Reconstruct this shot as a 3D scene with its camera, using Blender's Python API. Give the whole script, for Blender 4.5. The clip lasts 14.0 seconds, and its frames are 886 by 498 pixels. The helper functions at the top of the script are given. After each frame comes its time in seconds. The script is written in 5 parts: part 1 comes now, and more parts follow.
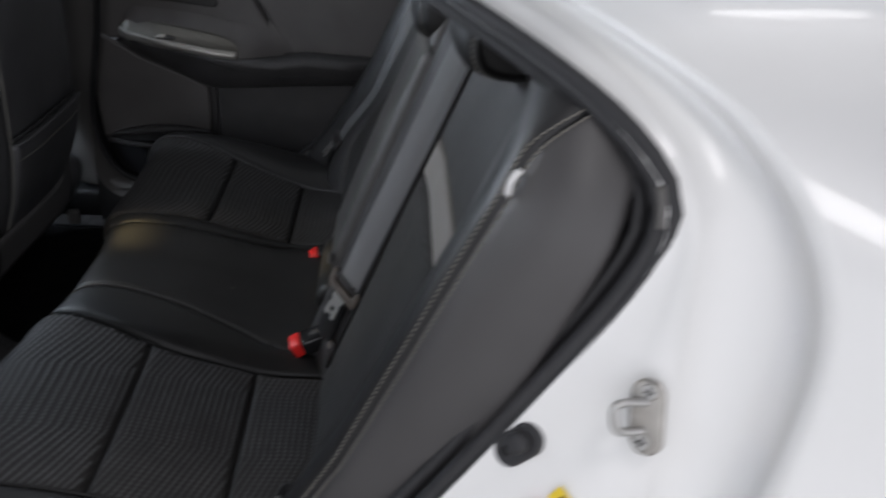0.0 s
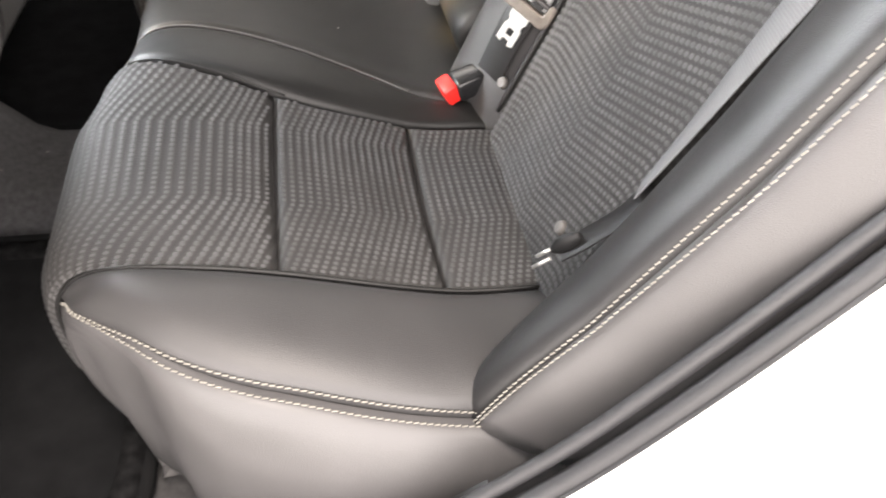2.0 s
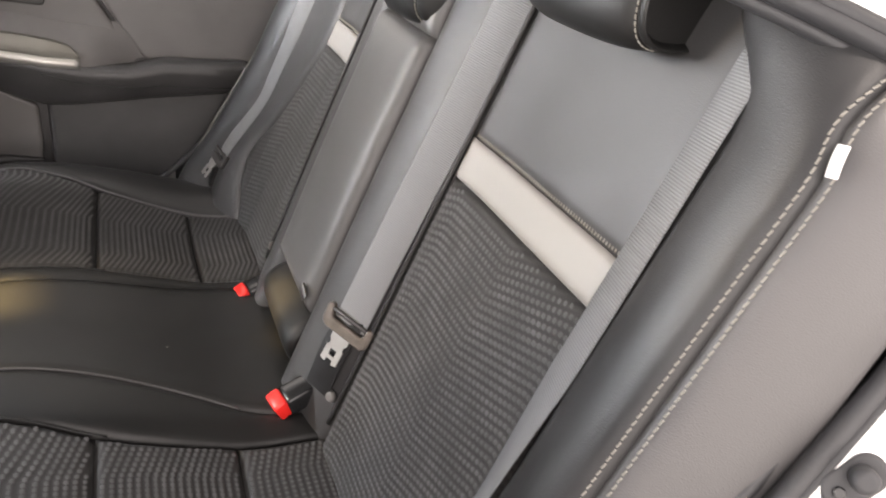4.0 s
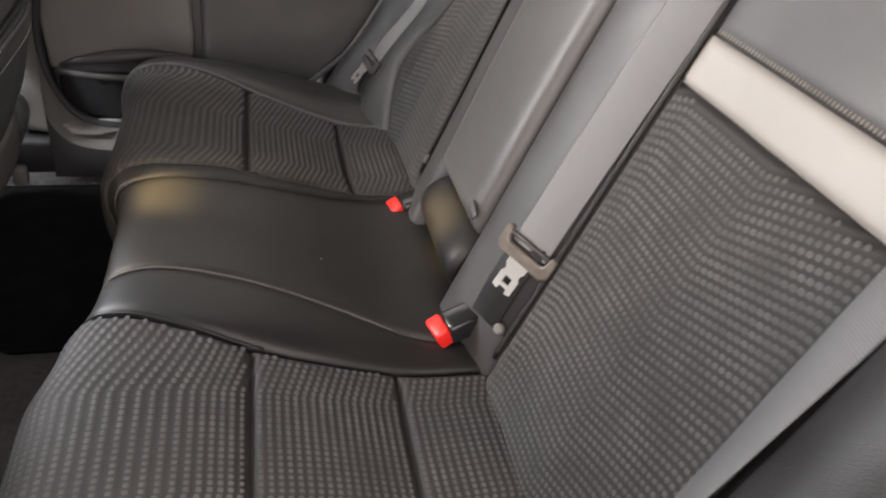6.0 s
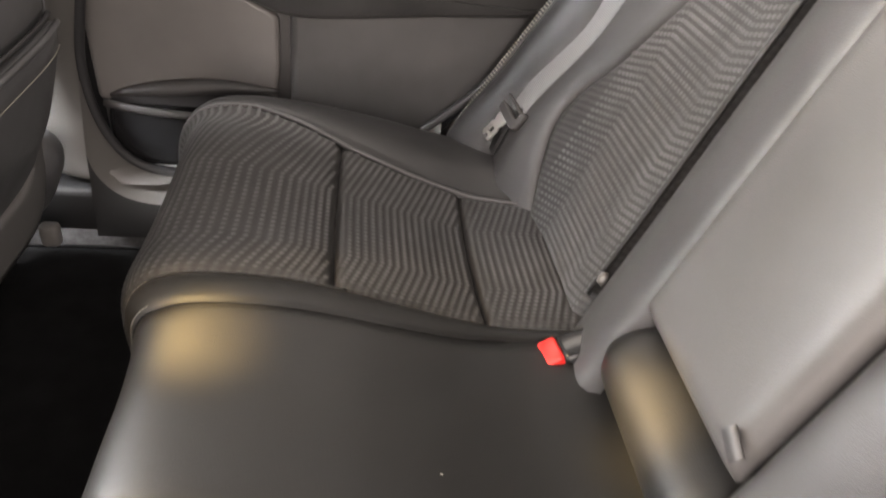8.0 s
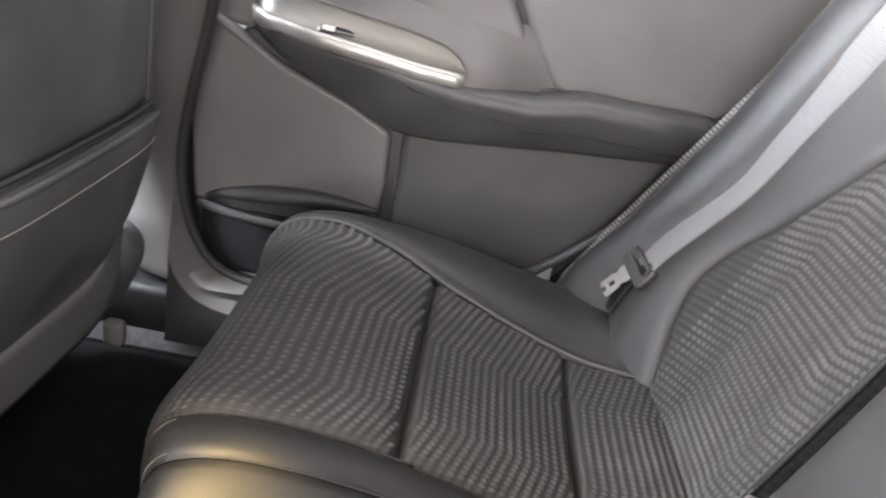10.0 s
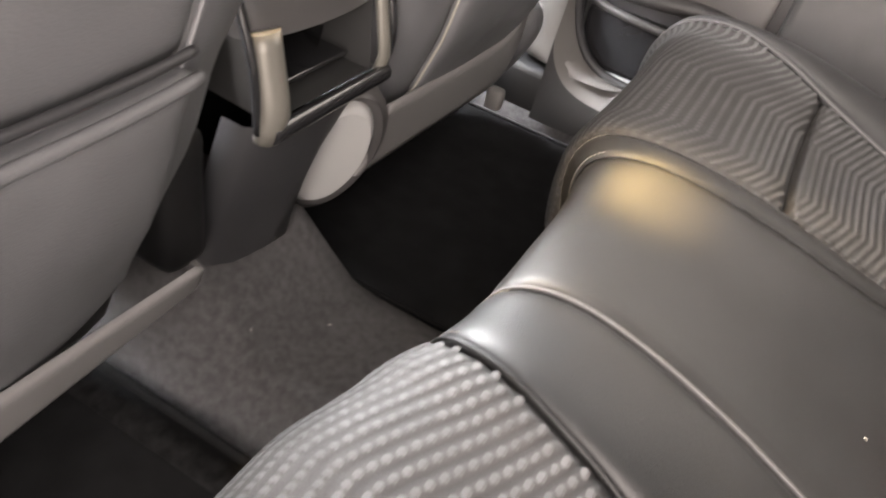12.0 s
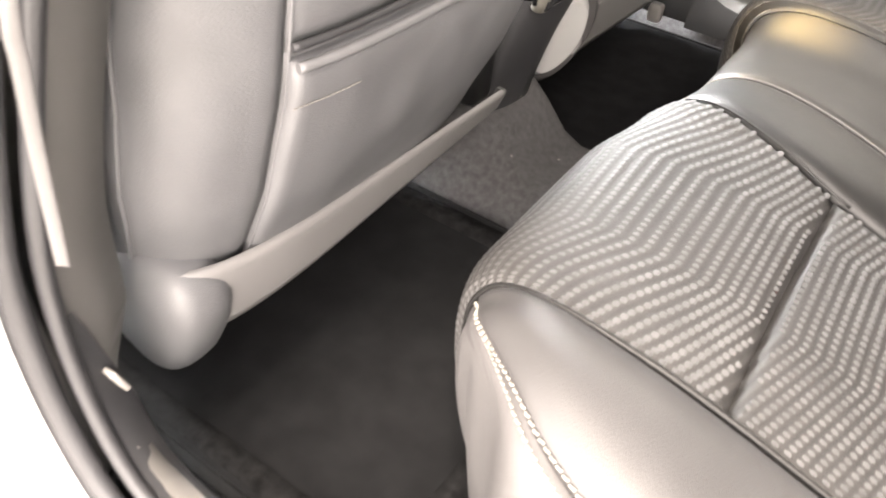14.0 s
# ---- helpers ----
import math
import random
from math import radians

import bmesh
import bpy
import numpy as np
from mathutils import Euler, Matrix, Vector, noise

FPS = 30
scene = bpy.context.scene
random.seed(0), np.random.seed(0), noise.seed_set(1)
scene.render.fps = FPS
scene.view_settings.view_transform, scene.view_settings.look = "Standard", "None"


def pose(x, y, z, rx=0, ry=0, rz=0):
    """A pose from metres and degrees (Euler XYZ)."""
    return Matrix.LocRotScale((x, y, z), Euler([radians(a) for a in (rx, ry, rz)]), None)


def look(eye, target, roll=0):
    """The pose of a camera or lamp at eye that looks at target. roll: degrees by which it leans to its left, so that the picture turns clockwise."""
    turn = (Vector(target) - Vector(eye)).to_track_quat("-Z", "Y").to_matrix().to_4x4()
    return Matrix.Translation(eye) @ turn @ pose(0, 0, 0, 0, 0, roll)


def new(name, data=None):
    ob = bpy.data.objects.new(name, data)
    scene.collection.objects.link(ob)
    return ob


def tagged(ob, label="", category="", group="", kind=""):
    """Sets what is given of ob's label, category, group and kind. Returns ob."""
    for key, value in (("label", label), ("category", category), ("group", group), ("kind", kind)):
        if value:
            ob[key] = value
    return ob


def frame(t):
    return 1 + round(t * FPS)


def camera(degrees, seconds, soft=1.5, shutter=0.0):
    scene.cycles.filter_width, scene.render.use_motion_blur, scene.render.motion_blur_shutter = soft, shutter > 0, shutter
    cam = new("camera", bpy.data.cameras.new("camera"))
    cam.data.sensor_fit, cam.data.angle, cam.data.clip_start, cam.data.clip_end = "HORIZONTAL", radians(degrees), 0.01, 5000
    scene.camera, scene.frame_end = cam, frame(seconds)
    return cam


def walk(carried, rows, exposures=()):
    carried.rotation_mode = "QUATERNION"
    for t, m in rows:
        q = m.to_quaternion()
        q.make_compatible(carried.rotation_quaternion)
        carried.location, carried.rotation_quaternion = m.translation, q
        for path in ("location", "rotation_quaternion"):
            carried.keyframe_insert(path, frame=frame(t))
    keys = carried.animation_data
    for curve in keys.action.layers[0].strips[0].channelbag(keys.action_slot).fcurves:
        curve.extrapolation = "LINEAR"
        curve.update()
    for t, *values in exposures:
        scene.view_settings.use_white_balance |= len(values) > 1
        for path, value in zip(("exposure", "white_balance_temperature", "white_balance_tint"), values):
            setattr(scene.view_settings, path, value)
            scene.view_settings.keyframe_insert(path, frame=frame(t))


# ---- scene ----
cam = camera(62.4, 14.0, soft=1.8, shutter=0.4)
PATH = [
    (0, (0.092, -1.148, 1.037), (0.266, 0.57, 0.028), 5.0),
    (0.2, (0.029, -1.14, 1.008), (0.135, 0.562, -0.037), 4.1),
    (0.4, (-0.028, -1.111, 0.974), (0.03, 0.55, -0.138), 4.2),
    (0.5, (-0.05, -1.084, 0.94), (-0.011, 0.563, -0.195), 3.0),
    (1, (-0.148, -0.999, 0.846), (-0.072, 0.53, -0.441), 2.8),
    (1.5, (-0.198, -0.988, 0.81), (0.004, 0.429, -0.587), 3.9),
    (2, (-0.24, -0.983, 0.795), (0.135, 0.394, -0.606), 6.9),
    (2.5, (-0.208, -0.969, 0.805), (0.354, 0.456, -0.482), 9.0),
    (3, (-0.182, -0.968, 0.897), (0.541, 0.512, -0.238), 9.1),
    (3.2, (-0.178, -0.971, 0.917), (0.601, 0.552, -0.119), 9.2),
    (5.3, (-0.238, -0.879, 0.946), (0.381, 0.79, 0.035), 5.4),
    (5.5, (-0.236, -0.873, 0.914), (0.331, 0.772, -0.072), 5.7),
    (6, (-0.248, -0.83, 0.856), (0.234, 0.757, -0.262), 7.5),
    (6.5, (-0.251, -0.73, 0.807), (0.153, 0.819, -0.392), 8.2),
    (7, (-0.265, -0.614, 0.79), (0.085, 0.925, -0.438), 8.4),
    (7.5, (-0.256, -0.503, 0.778), (0.015, 1.062, -0.437), 6.8),
    (7.7, (-0.252, -0.456, 0.768), (0.017, 1.134, -0.415), 7.0),
    (9.8, (-0.246, -0.248, 0.7), (-0.224, 1.56, -0.155), 9.1),
    (10, (-0.249, -0.256, 0.7), (-0.281, 1.551, -0.156), 9.9),
    (10.5, (-0.275, -0.31, 0.687), (-0.565, 1.432, -0.252), 11.7),
    (11, (-0.307, -0.341, 0.662), (-0.713, 1.314, -0.386), 14.3),
    (11.5, (-0.321, -0.385, 0.643), (-0.822, 1.158, -0.526), 14.9),
    (12, (-0.332, -0.455, 0.629), (-0.889, 1.0, -0.624), 13.8),
    (12.5, (-0.331, -0.555, 0.64), (-0.939, 0.831, -0.666), 11.7),
    (13, (-0.301, -0.669, 0.662), (-0.946, 0.672, -0.675), 10.0),
    (13.5, (-0.291, -0.77, 0.665), (-0.991, 0.535, -0.679), 7.8),
    (14, (-0.277, -0.851, 0.669), (-1.054, 0.425, -0.661), 5.7),
]
EXPOSURES = [(0.0, -2.3, 6050, 11), (0.3, -2.1, 6050, 12), (0.6, -1.0, 7200, 14), (1.0, -0.1, 6900, 13), (1.5, 0.65, 6900, 13), (2.5, 0.75, 6900, 12), (3.2, 0.25, 7000, 14), (5.3, -0.35, 6900, 15), (6.5, 0.0, 7200, 16), (7.7, 0.45, 7400, 16), (9.8, 0.75, 6600, 15), (10.5, 0.58, 6700, 16), (11.0, 0.75, 7000, 16), (11.5, 1.1, 7100, 16), (12.0, 1.5, 7250, 16), (13.0, 2.45, 7200, 14), (14.0, 2.0, 7300, 13)]
walk(cam, [(t, look(eye, target, roll)) for t, eye, target, roll in PATH], EXPOSURES)

# ---------------------------------------------------------------- light
world = bpy.data.worlds.new("world")
scene.world = world
world.use_nodes = True
wn = world.node_tree.nodes
sky = wn.new("ShaderNodeTexSky")
sky.sky_type, sky.sun_disc = "NISHITA", False
sky.sun_elevation, sky.sun_rotation = radians(71), radians(161.6)
sky.dust_density, sky.ozone_density = 3.0, 1.0
wn["Background"].inputs["Strength"].default_value = 0.11
world.node_tree.links.new(sky.outputs["Color"], wn["Background"].inputs["Color"])


def lamp(name, kind, energy, color, m, size=0.1, size_y=None, spot=None):
    data = bpy.data.lights.new(name, kind)
    data.energy, data.color = energy, color
    if kind == "SUN":
        data.angle = size
    elif kind == "AREA":
        data.shape, data.size, data.size_y = "RECTANGLE", size, size_y or size
    else:
        data.shadow_soft_size = size
        if spot:
            data.spot_size, data.spot_blend = spot
    ob = new(name, data)
    ob.matrix_world = m
    return ob


lamp("sun", "SUN", 2.8, (1.0, 0.94, 0.885), look((0.3, -0.9, 2.8), (0, 0, 0)), radians(14))
# area lamps as daylight through open rear door, rear window, windscreen and side windows
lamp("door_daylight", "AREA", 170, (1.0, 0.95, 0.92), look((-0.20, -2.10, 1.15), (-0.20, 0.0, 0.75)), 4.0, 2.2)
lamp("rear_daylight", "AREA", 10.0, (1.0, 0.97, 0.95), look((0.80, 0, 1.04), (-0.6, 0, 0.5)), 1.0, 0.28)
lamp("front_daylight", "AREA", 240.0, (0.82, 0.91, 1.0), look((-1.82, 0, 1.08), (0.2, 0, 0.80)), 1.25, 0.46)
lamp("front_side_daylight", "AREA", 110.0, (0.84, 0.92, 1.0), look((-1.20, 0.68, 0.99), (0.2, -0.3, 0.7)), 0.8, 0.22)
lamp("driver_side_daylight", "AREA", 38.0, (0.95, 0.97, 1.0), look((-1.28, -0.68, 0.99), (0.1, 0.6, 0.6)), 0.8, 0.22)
# added fill inside the tinted far window, gives the cushions their sheen
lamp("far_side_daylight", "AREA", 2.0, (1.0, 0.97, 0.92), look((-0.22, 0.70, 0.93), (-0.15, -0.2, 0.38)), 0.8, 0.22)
# unseen dome lamp, its spot squeezed and aimed to fit the warm patch
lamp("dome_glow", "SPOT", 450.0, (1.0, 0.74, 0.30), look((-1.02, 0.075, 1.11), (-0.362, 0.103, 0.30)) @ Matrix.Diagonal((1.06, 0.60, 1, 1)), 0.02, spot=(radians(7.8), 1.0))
# added spot with no lamp of its own, warms only the armrest's foot
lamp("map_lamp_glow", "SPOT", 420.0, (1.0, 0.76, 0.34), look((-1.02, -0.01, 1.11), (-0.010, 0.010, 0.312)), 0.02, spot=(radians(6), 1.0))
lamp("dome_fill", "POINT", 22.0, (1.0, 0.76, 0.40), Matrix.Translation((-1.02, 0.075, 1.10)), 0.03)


# ---------------------------------------------------------------- materials
def material(name, color, rough=0.5, metal=0.0, spec=0.5, coat=0.0, bump=None, vary=0.0, vary_scale=6.0, sheen=0.0, dent=None):
    """bump: (scale, strength, distance, kind) with kind noise or voronoi; vary: share by which the colour drifts."""
    m = bpy.data.materials.new(name)
    m.use_nodes = True
    n, l = m.node_tree.nodes, m.node_tree.links
    b = n["Principled BSDF"]
    b.inputs["Base Color"].default_value = (*color, 1)
    b.inputs["Roughness"].default_value = rough
    b.inputs["Metallic"].default_value = metal
    b.inputs["Specular IOR Level"].default_value = spec
    b.inputs["Coat Weight"].default_value = coat
    b.inputs["Coat Roughness"].default_value = 0.04
    b.inputs["Sheen Weight"].default_value = sheen
    b.inputs["Sheen Roughness"].default_value = 0.5
    tc = n.new("ShaderNodeTexCoord")
    if vary:
        big = n.new("ShaderNodeTexNoise")
        big.inputs["Scale"].default_value, big.inputs["Detail"].default_value = vary_scale, 6
        l.new(tc.outputs["Object"], big.inputs["Vector"])
        ramp = n.new("ShaderNodeMapRange")
        ramp.inputs["From Min"].default_value, ramp.inputs["From Max"].default_value = 0.3, 0.7
        ramp.inputs["To Min"].default_value, ramp.inputs["To Max"].default_value = 1 - vary, 1 + vary
        l.new(big.outputs["Fac"], ramp.inputs["Value"])
        mul = n.new("ShaderNodeVectorMath")
        mul.operation = "SCALE"
        mul.inputs[0].default_value = color
        l.new(ramp.outputs["Result"], mul.inputs["Scale"])
        l.new(mul.outputs["Vector"], b.inputs["Base Color"])
        rr = n.new("ShaderNodeMapRange")
        rr.inputs["From Min"].default_value, rr.inputs["From Max"].default_value = 0.3, 0.7
        rr.inputs["To Min"].default_value, rr.inputs["To Max"].default_value = rough - 0.06, rough + 0.06
        l.new(big.outputs["Fac"], rr.inputs["Value"])
        l.new(rr.outputs["Result"], b.inputs["Roughness"])
    if bump:
        scale, strength, distance, kind = bump
        tex = n.new("ShaderNodeTexVoronoi" if kind == "voronoi" else "ShaderNodeTexNoise")
        tex.inputs["Scale"].default_value = scale
        if kind != "voronoi":
            tex.inputs["Detail"].default_value = 4
        l.new(tc.outputs["Object"], tex.inputs["Vector"])
        bp = n.new("ShaderNodeBump")
        bp.inputs["Strength"].default_value, bp.inputs["Distance"].default_value = strength, distance
        l.new(tex.outputs["Distance" if kind == "voronoi" else "Fac"], bp.inputs["Height"])
        l.new(bp.outputs["Normal"], b.inputs["Normal"])
        if dent:
            # soft creases and hollows
            soft = n.new("ShaderNodeTexNoise")
            soft.inputs["Scale"].default_value, soft.inputs["Detail"].default_value = dent[0], 1
            l.new(tc.outputs["Object"], soft.inputs["Vector"])
            bq = n.new("ShaderNodeBump")
            bq.inputs["Strength"].default_value, bq.inputs["Distance"].default_value = 1.0, dent[1]
            l.new(soft.outputs["Fac"], bq.inputs["Height"])
            l.new(bq.outputs["Normal"], bp.inputs["Normal"])
    return m


# cushion, bolster, backrest and armrest: one leather, its light put in as tones
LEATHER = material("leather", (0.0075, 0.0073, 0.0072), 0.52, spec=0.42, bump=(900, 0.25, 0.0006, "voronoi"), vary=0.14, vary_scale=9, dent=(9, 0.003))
LEATHER_GREY = material("leather_grey", (0.068, 0.0655, 0.0660), 0.45, bump=(900, 0.25, 0.0006, "voronoi"), vary=0.12, dent=(9, 0.003))
SEAT_VINYL = material("seat_back_vinyl", (0.080, 0.0802, 0.0838), 0.5, bump=(700, 0.3, 0.0006, "voronoi"), vary=0.16, vary_scale=12, dent=(11, 0.006))
LIT_LEATHER = material("backrest_leather", (0.042, 0.0408, 0.0413), 0.45, spec=0.45, bump=(900, 0.25, 0.0006, "voronoi"), vary=0.12, vary_scale=9, dent=(8, 0.004))
HALF_LIT_LEATHER = material("bolster_leather", (0.0205, 0.0202, 0.0208), 0.44, spec=0.45, bump=(900, 0.25, 0.0006, "voronoi"), vary=0.12, vary_scale=9, dent=(8, 0.003))
DOOR_PAD = material("door_pad_leather", (0.050, 0.0485, 0.0485), 0.42, spec=0.5, bump=(900, 0.3, 0.0006, "voronoi"), vary=0.16, vary_scale=14, dent=(10, 0.004))
SWITCH_FACE = material("switch_panel_satin", (0.13, 0.122, 0.105), 0.36, metal=0.3, bump=(500, 0.2, 0.0004, "noise"), vary=0.12)
MAT_BORDER = material("mat_border_carpet", (0.0118, 0.0117, 0.0120), 0.95, spec=0.0, bump=(1100, 0.9, 0.0024, "noise"), vary=0.45, vary_scale=70)
MAT_EDGE_SHADE = material("mat_binding", (0.006, 0.006, 0.0062), 0.9, spec=0.1, bump=(900, 0.6, 0.001, "noise"), vary=0.2)
BRIGHT_LEATHER = material("armrest_leather", (0.070, 0.068, 0.0675), 0.44, spec=0.5, bump=(900, 0.25, 0.0006, "voronoi"), vary=0.12, vary_scale=9, dent=(8, 0.004))
DOOR_TRIM = material("door_trim", (0.118, 0.111, 0.107), 0.46, bump=(600, 0.4, 0.0006, "noise"), vary=0.09, vary_scale=14)
ACCENT = material("accent_leather", (0.265, 0.250, 0.235), 0.5, bump=(700, 0.2, 0.0005, "voronoi"), vary=0.04)
PLASTIC = material("dark_plastic", (0.040, 0.038, 0.038), 0.5, bump=(700, 0.35, 0.0005, "noise"), vary=0.12)
PLASTIC_GREY = material("grey_plastic", (0.11, 0.105, 0.10), 0.5, bump=(700, 0.3, 0.0005, "noise"), vary=0.1)
VALANCE = material("pale_grey_plastic", (0.115, 0.111, 0.110), 0.5, bump=(700, 0.3, 0.0005, "noise"), vary=0.1)
HINGE = material("hinge_cover_plastic", (0.25, 0.247, 0.245), 0.45, bump=(500, 0.3, 0.0005, "noise"), vary=0.06)
WORN = material("worn_brown_plastic", (0.105, 0.090, 0.078), 0.42, bump=(300, 0.3, 0.0006, "noise"), vary=0.3, vary_scale=60)
GLOSS_BLACK = material("gloss_black_plastic", (0.012, 0.012, 0.013), 0.22, vary=0.2)
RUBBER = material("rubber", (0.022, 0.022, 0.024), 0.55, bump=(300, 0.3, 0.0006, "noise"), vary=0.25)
CARPET = material("carpet", (0.056, 0.0546, 0.0556), 0.98, spec=0.0, bump=(1000, 0.9, 0.0026, "noise"), vary=0.26, vary_scale=110, sheen=0.1)
MAT_CLOTH = material("mat_carpet", (0.0112, 0.0113, 0.0118), 0.98, spec=0.0, bump=(1200, 0.8, 0.0022, "noise"), vary=0.16, vary_scale=30, sheen=0.0)
SILVER = material("silver_trim", (0.50, 0.485, 0.45), 0.42, metal=0.75, vary=0.05)
STEEL = material("belt_steel", (0.46, 0.455, 0.44), 0.40, metal=0.7, bump=(200, 0.1, 0.0004, "noise"), vary=0.1)
ZINC = material("zinc_steel", (0.42, 0.40, 0.37), 0.4, metal=1.0, bump=(260, 0.3, 0.0006, "noise"), vary=0.25, vary_scale=40)
RED = material("red_button", (0.80, 0.025, 0.02), 0.35, vary=0.05)
THREAD = material("stitch_thread", (0.205, 0.194, 0.170), 0.7)
SATIN = material("satin_grey_bezel", (0.15, 0.142, 0.125), 0.36, metal=0.35, bump=(500, 0.15, 0.0003, "noise"), vary=0.1)
BLACK_TRIM = material("matt_black_plastic", (0.0085, 0.0085, 0.009), 0.5, spec=0.35, bump=(600, 0.3, 0.0004, "noise"), vary=0.15)
SEAM = material("pale_seam_cord", (0.24, 0.23, 0.20), 0.6, vary=0.1)
TAG = material("white_tag", (0.75, 0.74, 0.73), 0.6, vary=0.05)
PAINT = material("white_car_paint", (0.80, 0.80, 0.785), 0.36, coat=0.5, vary=0.02, vary_scale=3)
PAINT.node_tree.nodes["Principled BSDF"].inputs["Coat Roughness"].default_value = 0.07
# unseen ceiling cloth, darkened so less light bounces in the cabin
HEADLINER = material("headliner", (0.13, 0.124, 0.116), 0.9, bump=(500, 0.5, 0.001, "noise"), vary=0.05)
YELLOW = material("label_yellow", (0.85, 0.62, 0.03), 0.5)
INK_SHADE = material("label_ink", (0.02, 0.02, 0.02), 0.5)
SIGN_RED = material("label_red", (0.75, 0.03, 0.05), 0.5)
LINT = material("lint", (0.42, 0.40, 0.36), 0.9)
# paving darkened to cut the light it bounces into the cabin
CONCRETE = material("paving", (0.26, 0.248, 0.23), 0.85, bump=(60, 0.5, 0.004, "noise"), vary=0.15, vary_scale=3)


def striped(name, color, dark, pitch, rough=0.65):
    """Webbing: fine ribs that run across the strap."""
    m = material(name, color, rough)
    n, l = m.node_tree.nodes, m.node_tree.links
    b = n["Principled BSDF"]
    uv = n.new("ShaderNodeUVMap")
    sep = n.new("ShaderNodeSeparateXYZ")
    l.new(uv.outputs["UV"], sep.inputs["Vector"])
    wave = n.new("ShaderNodeMath")
    wave.operation = "PINGPONG"
    wave.inputs[1].default_value = pitch / 2
    l.new(sep.outputs["Y"], wave.inputs[0])
    norm = n.new("ShaderNodeMath")
    norm.operation = "DIVIDE"
    norm.inputs[1].default_value = pitch / 2
    l.new(wave.outputs[0], norm.inputs[0])
    mix = n.new("ShaderNodeMix")
    mix.data_type = "RGBA"
    mix.inputs[6].default_value, mix.inputs[7].default_value = (*dark, 1), (*color, 1)
    l.new(norm.outputs[0], mix.inputs[0])
    l.new(mix.outputs[2], b.inputs["Base Color"])
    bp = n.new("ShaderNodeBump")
    bp.inputs["Strength"].default_value, bp.inputs["Distance"].default_value = 0.6, 0.0008
    l.new(norm.outputs[0], bp.inputs["Height"])
    l.new(bp.outputs["Normal"], b.inputs["Normal"])
    return m


WEB = striped("belt_webbing", (0.165, 0.166, 0.170), (0.132, 0.134, 0.138), 0.0026)


ROW, COLUMN = 0.0094, 0.0078  # spacing of the rows of tufts and of the tufts in a row


def woven(name, base, light):
    """The dark ground of the seat cloth."""
    m = material(name, base, 0.66, spec=0.3)
    n, l = m.node_tree.nodes, m.node_tree.links
    b = n["Principled BSDF"]

    def math_node(op, a, c=None):
        k = n.new("ShaderNodeMath")
        k.operation = op
        for i, v in enumerate((a, c)):
            if v is None:
                continue
            if isinstance(v, (int, float)):
                k.inputs[i].default_value = v
            else:
                l.new(v, k.inputs[i])
        return k.outputs[0]

    def noise(scale, detail):
        k = n.new("ShaderNodeTexNoise")
        k.inputs["Scale"].default_value, k.inputs["Detail"].default_value = scale, detail
        l.new(tc.outputs["Object"], k.inputs["Vector"])
        return k.outputs["Fac"]

    def span(v, a, c, lo, hi):
        k = n.new("ShaderNodeMapRange")
        k.interpolation_type = "SMOOTHSTEP"
        for key, val in (("From Min", a), ("From Max", c), ("To Min", lo), ("To Max", hi)):
            k.inputs[key].default_value = val
        l.new(v, k.inputs["Value"])
        return k.outputs["Result"]

    tc = n.new("ShaderNodeTexCoord")
    uv = n.new("ShaderNodeUVMap")
    sep = n.new("ShaderNodeSeparateXYZ")
    l.new(uv.outputs["UV"], sep.inputs["Vector"])
    x, y = sep.outputs["X"], sep.outputs["Y"]
    fine = noise(900, 2)
    # fine cords that run from the back of the seat to its front
    cord = span(math_node("PINGPONG", math_node("ADD", x, 3.0), 0.0013), 0.0002, 0.0011, 0.0, 1.0)
    shade = span(noise(14, 3), 0.3, 0.7, 0.75, 1.25)
    # ridges across the seat, slanting and level by turns
    k = math_node("DIVIDE", math_node("ADD", x, 0.515), 0.125)
    slide = math_node("MULTIPLY", math_node("ADD", k, math_node("PINGPONG", k, 1.0)), 0.125 * 0.32 * 0.5)
    phase = math_node("FRACT", math_node("ADD", math_node("DIVIDE", math_node("ADD", y, slide), ROW), 20.08))
    ridge = span(math_node("ABSOLUTE", math_node("SUBTRACT", phase, 0.5)), 0.06, 0.46, 1.0, 0.0)
    mask = math_node("MULTIPLY", math_node("ADD", math_node("MULTIPLY", ridge, 0.36), math_node("ADD", math_node("MULTIPLY", cord, 0.25), math_node("MULTIPLY", fine, 0.35))), shade)
    mix = n.new("ShaderNodeMix")
    mix.data_type = "RGBA"
    mix.inputs[6].default_value, mix.inputs[7].default_value = (*base, 1), (*light, 1)
    l.new(mask, mix.inputs[0])
    l.new(mix.outputs[2], b.inputs["Base Color"])
    bp = n.new("ShaderNodeBump")
    bp.inputs["Strength"].default_value, bp.inputs["Distance"].default_value = 0.8, 0.0007
    l.new(math_node("ADD", ridge, math_node("ADD", math_node("MULTIPLY", cord, 0.3), math_node("MULTIPLY", fine, 0.3))), bp.inputs["Height"])
    l.new(bp.outputs["Normal"], b.inputs["Normal"])
    return m


CLOTH = woven("seat_cloth", (0.0170, 0.0165, 0.0163), (0.050, 0.0482, 0.0474))
TUFT = material("tuft_yarn", (0.074, 0.0728, 0.073), 0.6, spec=0.16, bump=(1500, 0.4, 0.0004, "noise"), vary=0.25, vary_scale=30)


def glass(name):
    m = material(name, (1, 1, 1), 0.02)
    m.node_tree.nodes["Principled BSDF"].inputs["Transmission Weight"].default_value = 1.0
    m.node_tree.nodes["Principled BSDF"].inputs["IOR"].default_value = 1.45
    return m


GLASS = glass("car_glass")
